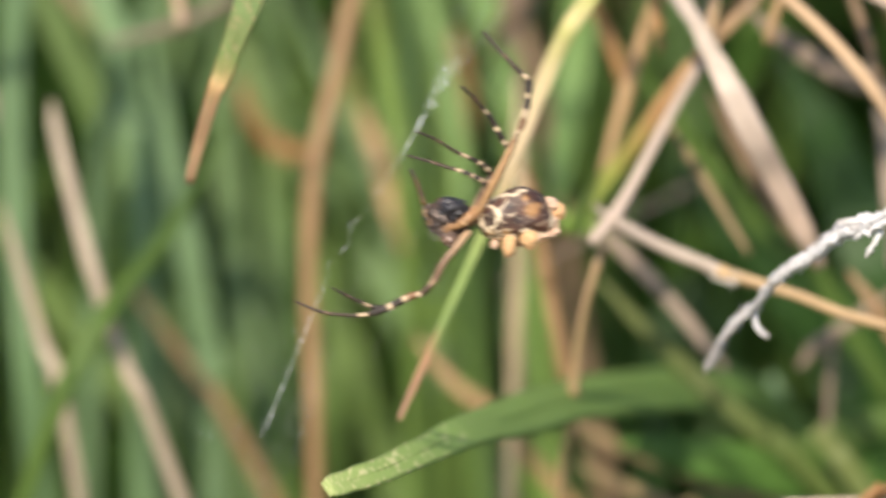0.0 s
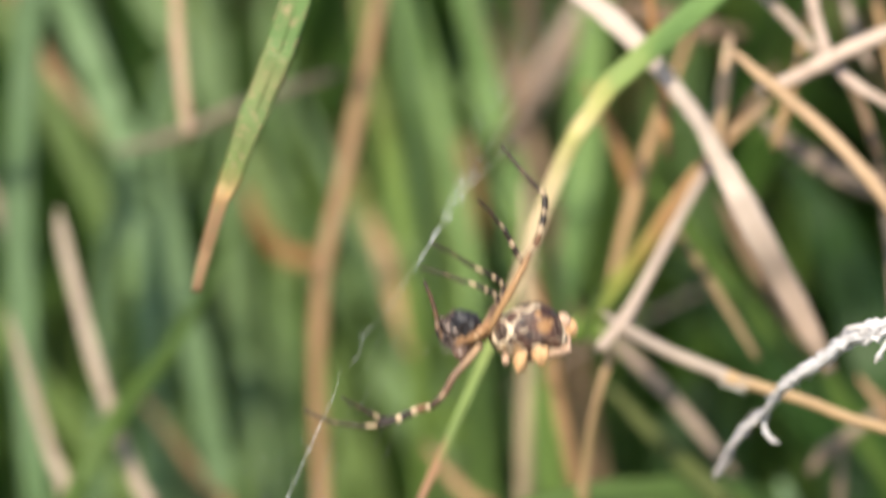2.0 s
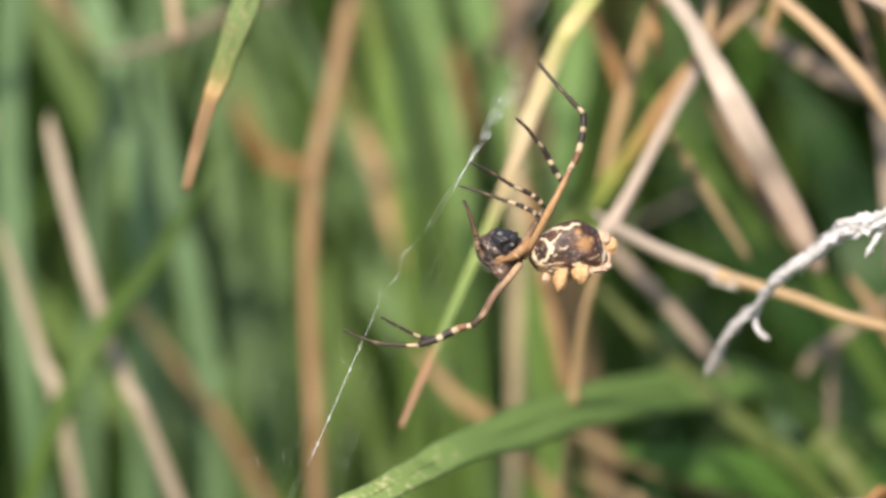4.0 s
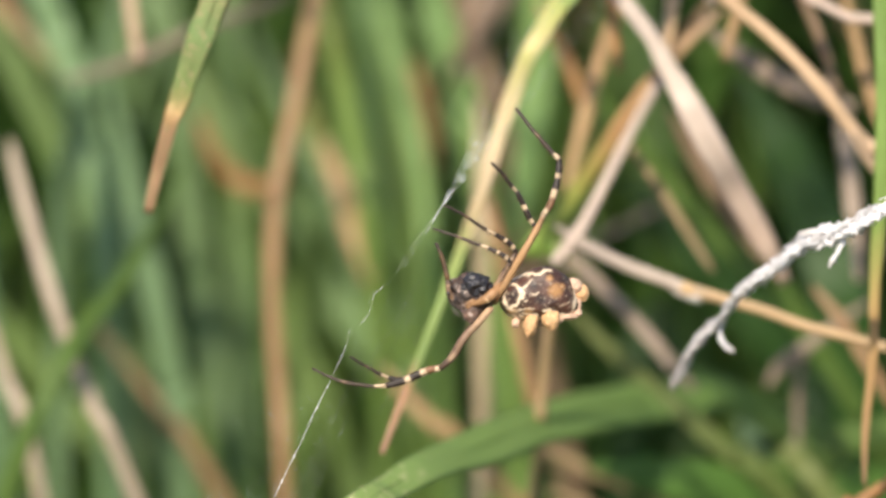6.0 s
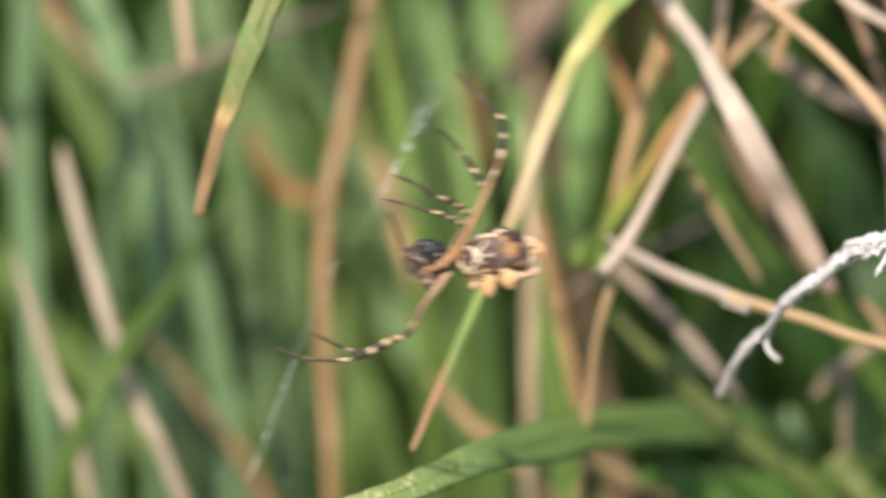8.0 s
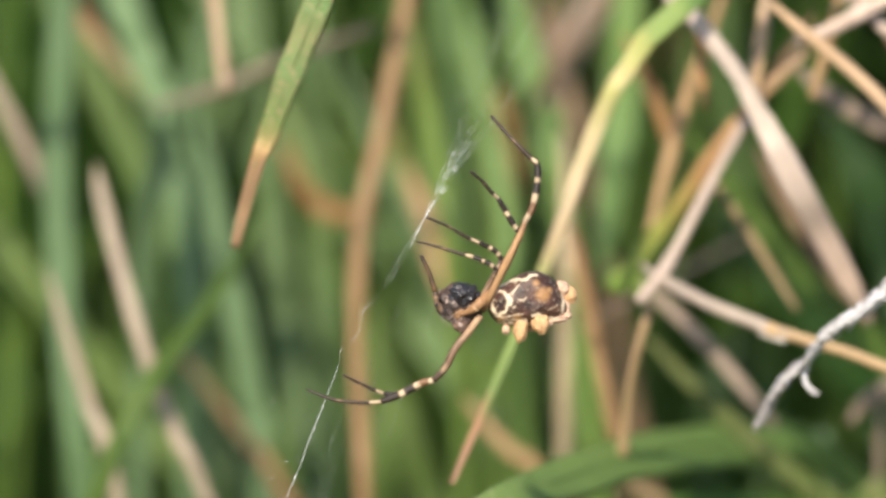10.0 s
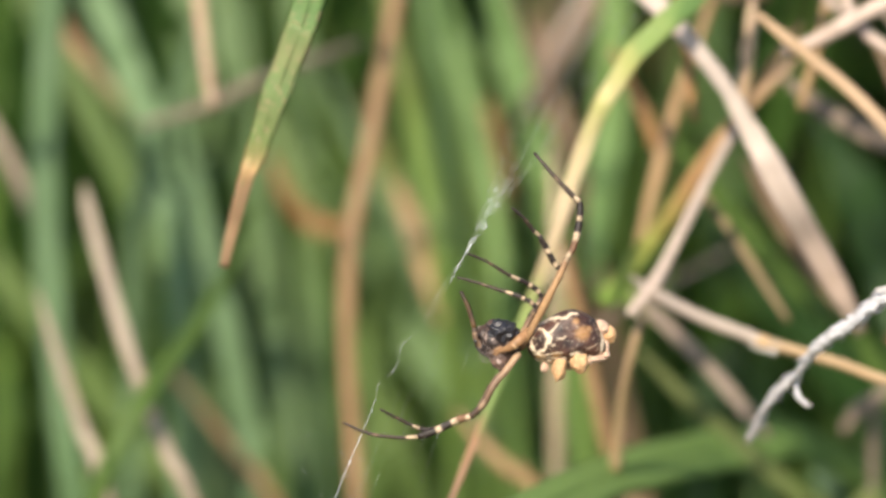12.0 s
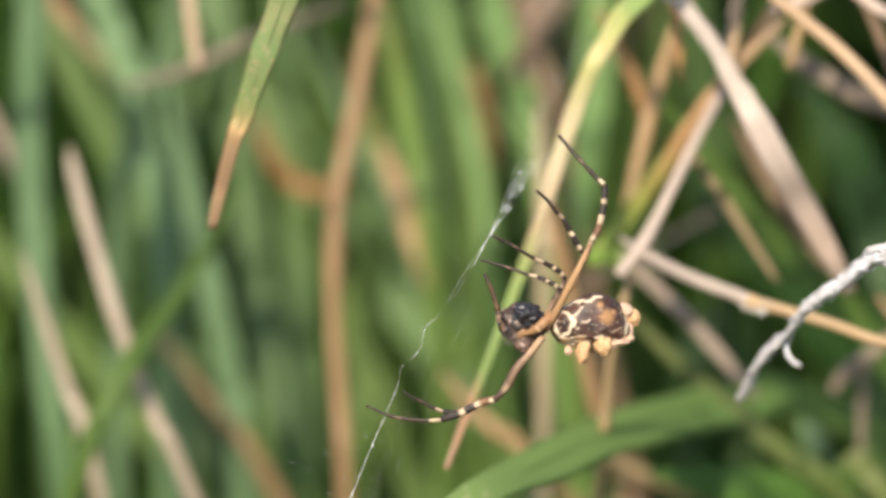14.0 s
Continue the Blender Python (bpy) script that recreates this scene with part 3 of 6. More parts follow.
grass("straw", "brown dry straw leaning behind the spider", "russet",
      [(12.6, 85.0, 129.0), (13.8, 84.0, 123.9), (15.3, 84.0, 116.9), (17.2, 84.0, 108.2), (18.2, 84.0, 103.5)],
      [0.50, 1.40, 1.55, 1.50, 0.80], joint=2, flat=0.4)
grass("straw", "brown dry stem upright in the tangle", "greybrown",
      [(46.6, 81.6, 112.6), (46.2, 81.4, 110.2), (46.0, 81.2, 106.5), (46.0, 80.8, 102.5), (46.1, 80.5, 98.6)],
      [0.60, 0.90, 0.88, 0.85, 0.60], joint=2, flat=0.5)
grass("straw", "brown forked dry stem", "greybrown",
      [(42.7, 82.0, 108.0), (44.6, 82.0, 110.5), (46.4, 82.0, 111.9), (49.3, 82.0, 114.3), (54.0, 82.5, 117.5)],
      [0.70, 1.60, 1.50, 1.20, 0.60], joint=1, flat=0.5)
grass("straw", "tan dry leaf low in the tangle", "russet",
      [(97.1, 52.7, -2.0), (70.4, 63.6, 86.6), (54.4, 66.2, 111.1), (52.1, 67.1, 114.5), (49.2, 68.3, 119.0), (46.4, 70.2, 122.1)],
      [0.95, 1.18, 1.18, 1.44, 1.44, 0.62], rib=True, flat=0.3)
grass("straw", "brown dry straw lying low", "olivetan",
      [(18.6, 87.9, 99.4), (25.1, 87.1, 96.6), (31.8, 86.5, 94.1), (39.8, 85.7, 91.3), (46.5, 84.9, 88.2), (110.3, 90.1, 39.5), (158.1, 97.3, -2.0)],
      [0.43, 1.51, 1.61, 1.61, 1.51, 1.51, 1.51], joint=2, flat=0.4)
grass("straw", "brown dry straw lying lower", "olivetan",
      [(19.5, 83.8, 95.7), (25.5, 83.2, 93.3), (31.3, 82.5, 91.0), (37.7, 81.7, 88.0), (101.2, 86.9, 39.3), (148.9, 94.1, -2.0)],
      [0.43, 1.50, 1.50, 1.39, 1.39, 1.39], joint=2, flat=0.4)
grass("straw", "bleached dry blade lying low", "pinkpale",
      [(28.0, 30.0, 107.4), (32.9, 30.3, 108.4), (38.4, 30.5, 109.3), (44.4, 30.6, 109.8), (52.7, 31.0, 111.0), (82.4, 36.1, 115.1), (131.8, 37.9, -2.0)],
      [0.29, 1.06, 1.35, 1.35, 1.06, 1.06, 0.85], joint=2, flat=0.4)
grass("straw", "orange dry stem lying low", "orange",
      [(-57.9, 40.6, -2.0), (-15.3, 32.8, 47.3), (41.5, 27.9, 107.4), (45.4, 28.7, 110.3), (48.6, 29.3, 112.5), (53.5, 30.1, 115.6), (78.8, 38.3, 131.2), (120.9, 45.3, -2.0)],
      [0.96, 0.96, 0.96, 1.10, 1.10, 1.05, 1.05, 0.84], joint=3, flat=0.7)
grass("straw", "thin tan dry stem upright in the tangle", "tan",
      [(38.5, 91.2, 193.9), (44.0, 79.4, 172.3), (49.4, 71.9, 151.7), (51.1, 70.1, 145.0), (53.4, 68.3, 138.3), (55.7, 66.5, 131.5), (65.2, 63.1, 104.0), (81.0, 50.8, -2.0)],
      [0.15, 0.82, 1.02, 1.22, 1.22, 1.22, 1.22, 0.98], joint=3, flat=0.5)
grass("straw", "thin pinkish dry stem behind bleached leaves", "pale",
      [(48.6, 80.8, 142.5), (50.1, 79.1, 136.2), (51.0, 77.1, 128.8), (51.6, 75.1, 121.4)],
      [0.83, 1.77, 1.61, 0.83], joint=3, flat=0.5)
grass("straw", "broad brownish dry leaf curving high", "greybrown",
      [(35.8, 79.0, 147.4), (38.8, 78.4, 145.0), (42.3, 77.8, 142.9), (47.0, 77.3, 140.8), (51.1, 77.0, 139.7)],
      [0.82, 1.88, 2.35, 2.35, 1.18], rib=True, flat=0.3)
grass("straw", "orange-tan dry leaf leaning behind a low green leaf", "tan",
      [(1.6, 103.6, 103.8), (4.8, 102.6, 100.1), (8.5, 101.7, 96.8), (12.5, 100.8, 93.5), (57.4, 104.7, 41.1), (91.0, 111.2, -2.0)],
      [0.44, 1.43, 1.66, 1.55, 1.55, 1.55], rib=True, flat=0.3)
low_leaf = grass("grass_blade", "broad green leaf with yellow speckles arching low in front", "speckleleaf",
      [(-6.5, -3.6, 121.1), (-5.3, -2.5, 121.3), (-1.3, 2.6, 121.2), (4.5, 14.8, 120.2), (10.6, 32.5, 116.9), (19.8, 58.0, 111.6), (31.9, 86.0, 103.9), (43.9, 104.4, 95.3), (82.8, 163.7, 43.1), (111.9, 208.2, -2.0)],
      [1.70, 2.35, 2.75, 3.50, 4.80, 5.90, 6.10, 5.20, 5.20, 5.20], rib=True, rib_width=0.03, fold=0.02, flat=0.12, facing=(0.1, -0.75, 0.65), pivot=(19.8, 58.0, 111.6))
grass("grass_blade", "fresh green leaf lying low in the tangle", "freshgreen",
      [(23.5, 80.2, 99.6), (29.7, 80.3, 98.6), (37.0, 81.1, 97.0), (46.3, 83.8, 95.0), (57.5, 90.4, 94.9), (86.0, 110.8, 101.8), (133.5, 123.0, -2.0)],
      [0.70, 4.30, 5.40, 5.00, 3.60, 3.31, 2.65], rib=True)
grass("grass_blade", "deep green leaf low in the tangle", "midgreen",
      [(41.6, 87.1, 96.5), (47.7, 87.7, 98.6), (53.9, 88.2, 100.4), (61.2, 88.5, 101.8), (90.6, 94.1, 107.7), (139.6, 96.7, -2.0)],
      [0.55, 3.79, 3.55, 3.24, 3.24, 2.59], rib=True)
grass("grass_blade", "light green leaf tip low in the tangle", "lightgreen",
      [(56.2, 115.4, -2.0), (51.3, 108.2, 38.6), (44.8, 107.6, 88.1), (44.0, 110.9, 91.4), (43.2, 113.0, 94.2), (42.4, 115.5, 97.0)],
      [1.53, 1.53, 1.9, 2.6, 2.6, 0.9], rib=True)
grass("grass_blade", "olive-green leaf low in the tangle", "olive",
      [(44.5, 78.4, 102.4), (48.1, 77.3, 98.4), (51.1, 76.2, 94.3), (53.5, 75.1, 90.2), (74.8, 77.6, 39.6), (90.8, 82.6, -2.0)],
      [2.10, 2.64, 2.64, 2.40, 2.40, 2.40], rib=True)
grass("grass_blade", "thin olive blade crossing low", "olive",
      [(21.2, 86.1, 115.9), (26.6, 84.7, 110.6), (32.7, 83.3, 105.4), (39.3, 81.9, 100.1), (46.0, 80.5, 94.8), (93.9, 84.6, 41.7), (129.8, 91.3, -2.0)],
      [0.67, 1.70, 2.10, 2.30, 2.30, 2.10, 1.55], rib=True)
grass("straw", "thin pinkish-white dry stem in the tangle", "pinkpale",
      [(27.7, 75.9, 210.4), (33.0, 64.1, 188.7), (38.1, 56.6, 168.1), (38.9, 55.7, 164.8), (39.8, 54.9, 161.6), (41.1, 54.1, 158.8), (43.4, 53.6, 156.8), (47.6, 53.0, 154.5), (73.7, 53.1, 140.1), (117.1, 46.7, -2.0)],
      [0.15, 0.79, 0.98, 1.08, 1.18, 1.28, 1.18, 0.98, 0.98, 0.79], joint=3, flat=0.5)
grass("straw", "thin pale dry straw meeting others", "pale",
      [(33.8, 61.7, 164.1), (36.3, 60.3, 162.4), (39.1, 58.5, 159.7), (42.3, 57.9, 157.3)],
      [0.50, 1.09, 1.09, 0.49], joint=2, flat=0.5)
grass("straw", "thin brown dry straw hanging", "brown",
      [(43.0, 65.8, 155.9), (44.8, 64.9, 152.6), (46.4, 63.8, 148.7), (47.9, 62.7, 144.3)],
      [0.60, 1.11, 1.11, 0.60], joint=2, flat=0.5)
grass("straw", "thin grey dry straw in the tangle", "pale",
      [(27.3, 97.4, 205.4), (35.0, 85.8, 184.4), (42.4, 78.4, 164.4), (44.3, 77.1, 159.4), (45.6, 76.2, 156.0), (46.7, 75.6, 153.8)],
      [0.12, 0.66, 0.82, 1.03, 1.03, 0.41], joint=2, flat=0.5)
grass("straw", "short pinkish dry straw in the tangle", "pale",
      [(31.6, 66.2, 157.6), (31.1, 65.2, 153.9), (30.5, 64.4, 150.6), (29.3, 63.4, 147.0)],
      [0.80, 1.31, 1.31, 0.60], joint=2, flat=0.5)
grass("straw", "orange-brown dead leaf behind the tangle", "orange",
      [(18.3, 97.4, 146.5), (20.9, 96.1, 141.5), (22.9, 94.9, 137.2), (23.8, 93.7, 132.5)],
      [0.54, 1.45, 1.50, 0.75], rib=True, flat=0.3)
grass("straw", "broad brownish dry leaf far behind", "pale",
      [(43.3, 173.1, 186.6), (32.5, 161.8, 167.0), (22.2, 154.8, 148.2), (17.7, 152.6, 140.0), (14.1, 150.9, 133.7), (10.9, 149.1, 126.9)],
      [0.44, 2.36, 2.95, 3.35, 3.35, 1.34], rib=True, flat=0.2)
grass("straw", "broad tan dry leaf far behind", "brown",
      [(11.6, 199.0, 186.6), (12.1, 187.0, 164.3), (12.6, 179.3, 143.1), (12.8, 177.2, 135.0), (13.2, 174.6, 125.5), (13.9, 171.7, 114.8)],
      [0.40, 1.80, 2.30, 2.50, 2.40, 0.90], rib=True, flat=0.2)
grass("straw", "broad brown dry leaf lying across", "brown",
      [(21.1, 114.3, 151.7), (26.2, 114.1, 150.9), (31.2, 113.8, 149.5), (36.2, 113.6, 149.0)],
      [1.00, 2.75, 2.75, 0.87], rib=True, flat=0.2)
grass("grass_blade", "dull green upright grass blade", "bluegreen",
      [(-22.9, 236.1, 178.7), (-20.0, 214.4, 143.3), (-17.3, 200.1, 104.7), (-16.6, 197.3, 94.1), (-15.9, 193.3, 79.3), (-15.6, 187.8, 58.9), (-15.2, 189.2, 25.5), (-14.9, 192.1, -2.0)],
      [0.37, 3.11, 3.65, 4.53, 4.53, 4.09, 4.09, 4.09], rib=True)
grass("grass_blade", "pale yellowing upright grass blade", "limeyellow",
      [(-23.1, 187.0, 208.2), (-13.7, 165.7, 173.7), (-5.4, 151.5, 135.9), (-3.4, 149.1, 126.9), (-1.1, 146.3, 116.6), (0.6, 143.2, 104.9), (6.6, 145.6, 46.2), (11.0, 150.9, -2.0)],
      [0.20, 1.71, 2.01, 2.68, 2.95, 2.68, 2.68, 2.68], rib=True)
grass("grass_blade", "light green upright grass blade", "palelime",
      [(-13.4, 202.0, 206.1), (-7.1, 180.5, 171.1), (-1.5, 166.2, 132.8), (-0.1, 163.7, 123.5), (0.9, 160.5, 111.6), (1.6, 157.0, 98.4), (1.9, 153.4, 85.1), (2.7, 155.4, 37.3), (3.4, 159.6, -2.0)],
      [0.25, 2.0, 2.4, 2.8, 2.9, 2.8, 2.6, 2.6, 2.6], rib=True)
grass("grass_blade", "light green grass blade leaning", "palelime",
      [(-24.8, 208.7, 212.0), (-12.5, 187.5, 178.2), (-1.5, 173.6, 141.0), (1.3, 171.1, 131.7), (4.4, 165.9, 120.1), (6.8, 160.8, 108.6), (8.1, 155.9, 94.3), (11.7, 157.8, 41.4), (14.4, 162.9, -2.0)],
      [0.25, 1.8, 2.1, 2.4, 2.5, 2.4, 2.3, 2.3, 2.3], rib=True)
grass("grass_blade", "light green grass blade leaning", "palelime",
      [(-17.6, 203.9, 213.1), (-5.4, 182.7, 179.2), (5.4, 168.7, 142.0), (8.5, 165.8, 131.4), (11.9, 162.8, 120.2), (14.0, 159.8, 108.9), (21.9, 162.4, 48.0), (27.9, 167.8, -2.0)],
      [0.25, 2.10, 2.47, 2.88, 3.02, 2.75, 2.75, 2.75], rib=True)
grass("straw", "pinkish-brown dry straw behind green blades", "brown",
      [(-25.8, 212.4, 206.5), (-8.5, 191.7, 174.3), (6.9, 178.1, 138.7), (10.4, 176.0, 130.6), (14.2, 173.4, 121.2), (16.6, 171.1, 112.4), (29.2, 173.8, 49.6), (38.6, 179.5, -2.0)],
      [0.22, 1.88, 2.21, 2.70, 2.70, 2.46, 2.46, 2.46], joint=2, flat=0.4)
grass("straw", "pinkish-brown dry straw leaning the other way", "brown",
      [(67.8, 185.9, 204.1), (42.8, 166.2, 175.9), (20.7, 153.6, 143.8), (15.3, 151.5, 136.0), (10.6, 149.5, 128.3), (8.5, 186.9, 113.5)],
      [0.13, 1.10, 1.30, 1.65, 1.65, 0.75], joint=2, flat=0.4)
grass("straw", "tan dry straw among green blades", "tan",
      [(-5.4, 147.0, 119.1), (-3.4, 145.6, 114.0), (-1.4, 144.1, 108.2), (-0.1, 142.7, 103.0)],
      [0.71, 2.47, 2.71, 0.82], rib=True, flat=0.3)
grass("straw", "orange-brown dry leaf behind green blades", "orange",
      [(5.4, 169.0, 123.8), (6.5, 167.7, 119.1), (7.1, 166.3, 113.7), (7.5, 164.7, 107.7)],
      [0.73, 2.44, 2.56, 0.85], rib=True, flat=0.3)
grass("grass_blade", "yellow-green tip of a grass blade", "limeyellow",
      [(22.5, 89.8, 118.0), (21.0, 89.5, 120.6), (18.2, 88.7, 121.8), (16.4, 87.5, 121.2)],
      [0.61, 2.19, 2.30, 0.60], rib=True)
grass("straw", "thin dry straw crossing the tangle", "greybrown",
      [(35.7, 70.8, 151.5), (33.4, 70.2, 149.3), (31.3, 69.6, 146.9)],
      [0.51, 1.02, 0.92], rib=True, flat=0.5)
grass("grass_blade", "green blade crossing behind the tangle", "midgreen",
      [(24.0, 95.0, 138.5), (27.7, 95.0, 133.6), (29.2, 95.0, 131.7), (33.6, 95.0, 126.0), (37.9, 95.0, 121.0), (43.0, 95.0, 116.2), (46.7, 95.0, 112.6), (70.0, 99.0, 70.0), (92.0, 104.0, -2.0)],
      [0.30, 1.60, 1.90, 2.30, 2.40, 2.40, 2.30, 2.20, 2.00], rib=True)
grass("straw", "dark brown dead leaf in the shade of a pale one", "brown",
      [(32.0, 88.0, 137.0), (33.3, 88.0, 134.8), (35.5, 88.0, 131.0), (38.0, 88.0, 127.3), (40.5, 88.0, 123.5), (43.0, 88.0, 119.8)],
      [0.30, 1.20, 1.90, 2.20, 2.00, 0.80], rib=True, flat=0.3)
grass("straw", "short dry straw in the tangle", "tan",
      [(36.2, 63.6, 147.7), (37.1, 64.4, 150.8), (37.9, 65.1, 153.5), (38.5, 65.9, 156.3), (42.8, 73.5, 177.1), (47.3, 85.3, 198.9)],
      [0.70, 1.11, 1.11, 0.91, 0.72, 0.14], rib=True, flat=0.5)
grass("grass_blade", "long dull green grass blade", "dullgreen",
      [(-43.8, 126.5, 150.8), (-44.5, 123.5, 139.7), (-44.8, 119.7, 125.5), (-43.6, 114.3, 109.1), (-41.2, 109.0, 89.4), (-36.8, 111.1, 39.2), (-33.5, 115.6, -2.0)],
      [3.19, 3.57, 3.64, 3.63, 3.44, 3.44, 3.44], rib=True)
grass("grass_blade", "long green upright grass blade", "bluegreen",
      [(-44.2, 200.7, 134.0), (-41.0, 198.1, 124.2), (-37.2, 192.8, 112.1), (-33.9, 188.2, 99.1), (-32.4, 182.6, 82.0), (-32.0, 177.6, 67.1), (-31.3, 178.9, 29.2), (-30.8, 182.5, -2.0)],
      [3.47, 4.19, 4.54, 4.46, 4.17, 4.02, 4.02, 4.02], rib=True)
grass("grass_blade", "broad light green grass blade leaning over", "lightgreen",
      [(-54.0, 182.0, 168.0), (-48.0, 172.0, 150.0), (-41.6, 168.0, 136.5), (-38.1, 166.0, 128.5), (-35.6, 164.0, 121.9), (-33.5, 162.0, 114.0), (-32.2, 160.0, 106.0), (-31.7, 158.0, 95.1), (-30.5, 156.0, 45.0), (-30.0, 158.0, -2.0)],
      [0.30, 3.20, 4.00, 4.20, 4.30, 4.30, 4.20, 4.00, 3.80, 3.60], rib=True)
grass("grass_blade", "light green grass blade meeting another", "lightgreen",
      [(-27.6, 152.0, 142.0), (-29.7, 150.0, 134.3), (-31.4, 150.0, 128.8), (-33.5, 150.0, 122.6), (-35.4, 150.0, 116.3), (-36.6, 150.0, 108.6), (-38.0, 152.0, 60.0), (-38.0, 156.0, -2.0)],
      [0.30, 1.60, 2.20, 2.60, 2.80, 2.80, 2.60, 2.40], rib=True)
grass("grass_blade", "pale bluish-green grass blade", "lightgreen",
      [(-31.8, 150.0, 131.3), (-29.0, 148.0, 117.6), (-27.3, 146.0, 109.0), (-25.2, 144.0, 100.4), (-23.2, 143.0, 89.6), (-22.1, 142.0, 80.0), (-19.0, 144.0, -2.0)],
      [0.30, 2.40, 3.20, 3.60, 3.60, 3.40, 3.20], rib=True)
grass("grass_blade", "light green grass blade leaning far over", "lightgreen",
      [(-15.0, 184.0, 126.0), (-7.2, 178.0, 108.0), (-0.2, 178.0, 94.1), (5.5, 178.0, 83.7), (18.0, 180.0, 45.0), (32.0, 184.0, -2.0)],
      [0.30, 2.20, 2.90, 3.00, 2.90, 2.60], rib=True)
grass("straw", "thin tan dry straw hanging to the crossing", "pinktan",
      [(31.4, 65.0, 159.0), (31.1, 64.0, 156.6), (30.9, 63.0, 153.3), (30.3, 62.0, 148.8)],
      [0.55, 0.95, 1.05, 0.75], rib=True, flat=0.4)
grass("straw", "thin tan dry straw leaning to the crossing", "tan",
      [(36.4, 66.0, 156.2), (34.7, 66.0, 153.6), (32.3, 66.0, 150.0), (29.6, 66.0, 145.8)],
      [0.40, 0.85, 0.95, 0.60], rib=True, flat=0.4)
grass("grass_blade", "green grass blade crossing before dry straw", "midgreen",
      [(-20.2, 129.5, 123.4), (-22.9, 108.0, 120.3), (-26.6, 92.5, 116.7), (-31.2, 81.1, 112.7), (-34.6, 77.4, 106.6), (-37.6, 75.6, 99.7), (-54.9, 78.1, 43.9), (-67.8, 83.4, -2.0)],
      [0.32, 1.13, 1.83, 2.16, 2.15, 2.03, 2.03, 2.03], rib=True)
grass("grass_blade", "broad green grass blade leaning", "midgreen",
      [(-70.0, 200.1, 160.3), (-48.9, 179.8, 129.9), (-30.1, 166.6, 95.8), (-24.6, 163.9, 85.6), (-19.0, 161.2, 75.5), (-13.4, 158.3, 64.7), (-0.1, 160.1, 28.1), (9.9, 163.6, -2.0)],
      [0.42, 3.56, 4.18, 4.18, 4.74, 4.74, 4.74, 4.74], rib=True)
grass("grass_blade", "pale yellowing grass blade leaning", "limeyellow",
      [(-9.7, 186.9, 121.1), (-6.9, 184.0, 110.2), (-2.7, 181.0, 99.2), (1.2, 178.8, 90.9), (8.3, 175.5, 78.5), (15.5, 172.5, 67.5), (32.9, 174.5, 29.4), (45.9, 178.3, -2.0)],
      [0.50, 2.49, 2.99, 3.13, 2.85, 2.63, 2.63, 2.63], rib=True)
grass("grass_blade", "green upright grass blade", "green",
      [(0.9, 188.4, 126.6), (2.3, 185.8, 117.0), (4.1, 183.0, 106.7), (5.7, 180.1, 95.7), (6.6, 177.0, 84.0), (6.9, 173.3, 70.3), (7.6, 174.9, 30.6), (8.1, 178.4, -2.0)],
      [2.78, 3.35, 3.56, 3.35, 3.13, 2.99, 2.99, 2.99], rib=True)
grass("grass_blade", "dull green upright grass blade", "bluegreen",
      [(7.1, 195.2, 125.2), (10.6, 192.6, 115.4), (13.5, 189.8, 105.0), (14.9, 186.3, 91.8), (15.3, 182.2, 76.5), (16.0, 183.9, 33.4), (16.5, 187.7, -2.0)],
      [2.88, 3.45, 3.60, 3.38, 3.31, 3.31, 3.31], rib=True)
grass("grass_blade", "light green grass blade behind the spider", "palelime",
      [(17.6, 134.2, 109.5), (17.9, 135.0, 113.0), (18.2, 136.0, 116.5), (18.8, 137.4, 121.6), (19.8, 139.9, 131.1), (20.3, 142.9, 142.6), (22.1, 157.3, 181.2), (24.0, 178.9, 216.6)],
      [0.40, 1.60, 2.90, 4.00, 4.35, 3.56, 3.02, 0.36], rib=True)
grass("grass_blade", "broad green grass blade leaning", "bluegreen",
      [(-58.8, 234.8, 156.6), (-33.9, 211.8, 129.4), (-11.8, 196.3, 98.2), (-4.6, 192.5, 87.9), (2.7, 188.9, 78.3), (9.9, 185.1, 68.1), (16.4, 181.1, 57.1), (30.0, 182.5, 24.7), (40.2, 186.0, -2.0)],
      [0.50, 4.21, 4.96, 4.95, 5.45, 5.15, 4.71, 4.71, 4.71], rib=True)
grass("grass_blade", "green upright grass blade", "midgreen",
      [(-19.2, 206.6, 121.2), (-15.6, 203.6, 109.9), (-12.7, 200.1, 97.2), (-10.5, 195.0, 81.9), (-9.0, 187.8, 62.7), (-7.1, 189.0, 27.2), (-5.6, 192.5, -2.0)],
      [2.93, 3.81, 4.11, 4.03, 3.80, 3.80, 3.80], rib=True)
grass("grass_blade", "dull green upright grass blade", "bluegreen",
      [(-33.5, 214.8, 121.0), (-32.1, 211.7, 109.5), (-30.6, 207.9, 95.2), (-29.1, 201.9, 76.8), (-28.3, 194.3, 56.0), (-27.5, 195.4, 24.2), (-26.8, 198.5, -2.0)],
      [5.42, 6.60, 6.98, 6.59, 5.98, 5.98, 5.98], rib=True)
grass("grass_blade", "green grass blade leaning", "green",
      [(-91.3, 202.9, 128.5), (-61.4, 184.2, 104.0), (-34.9, 172.5, 75.0), (-29.3, 170.8, 68.9), (-24.3, 169.0, 62.0), (-20.8, 167.7, 57.2), (-4.0, 169.5, 24.7), (8.7, 172.8, -2.0)],
      [0.40, 3.38, 3.97, 3.97, 4.40, 4.40, 4.40, 4.40], rib=True)
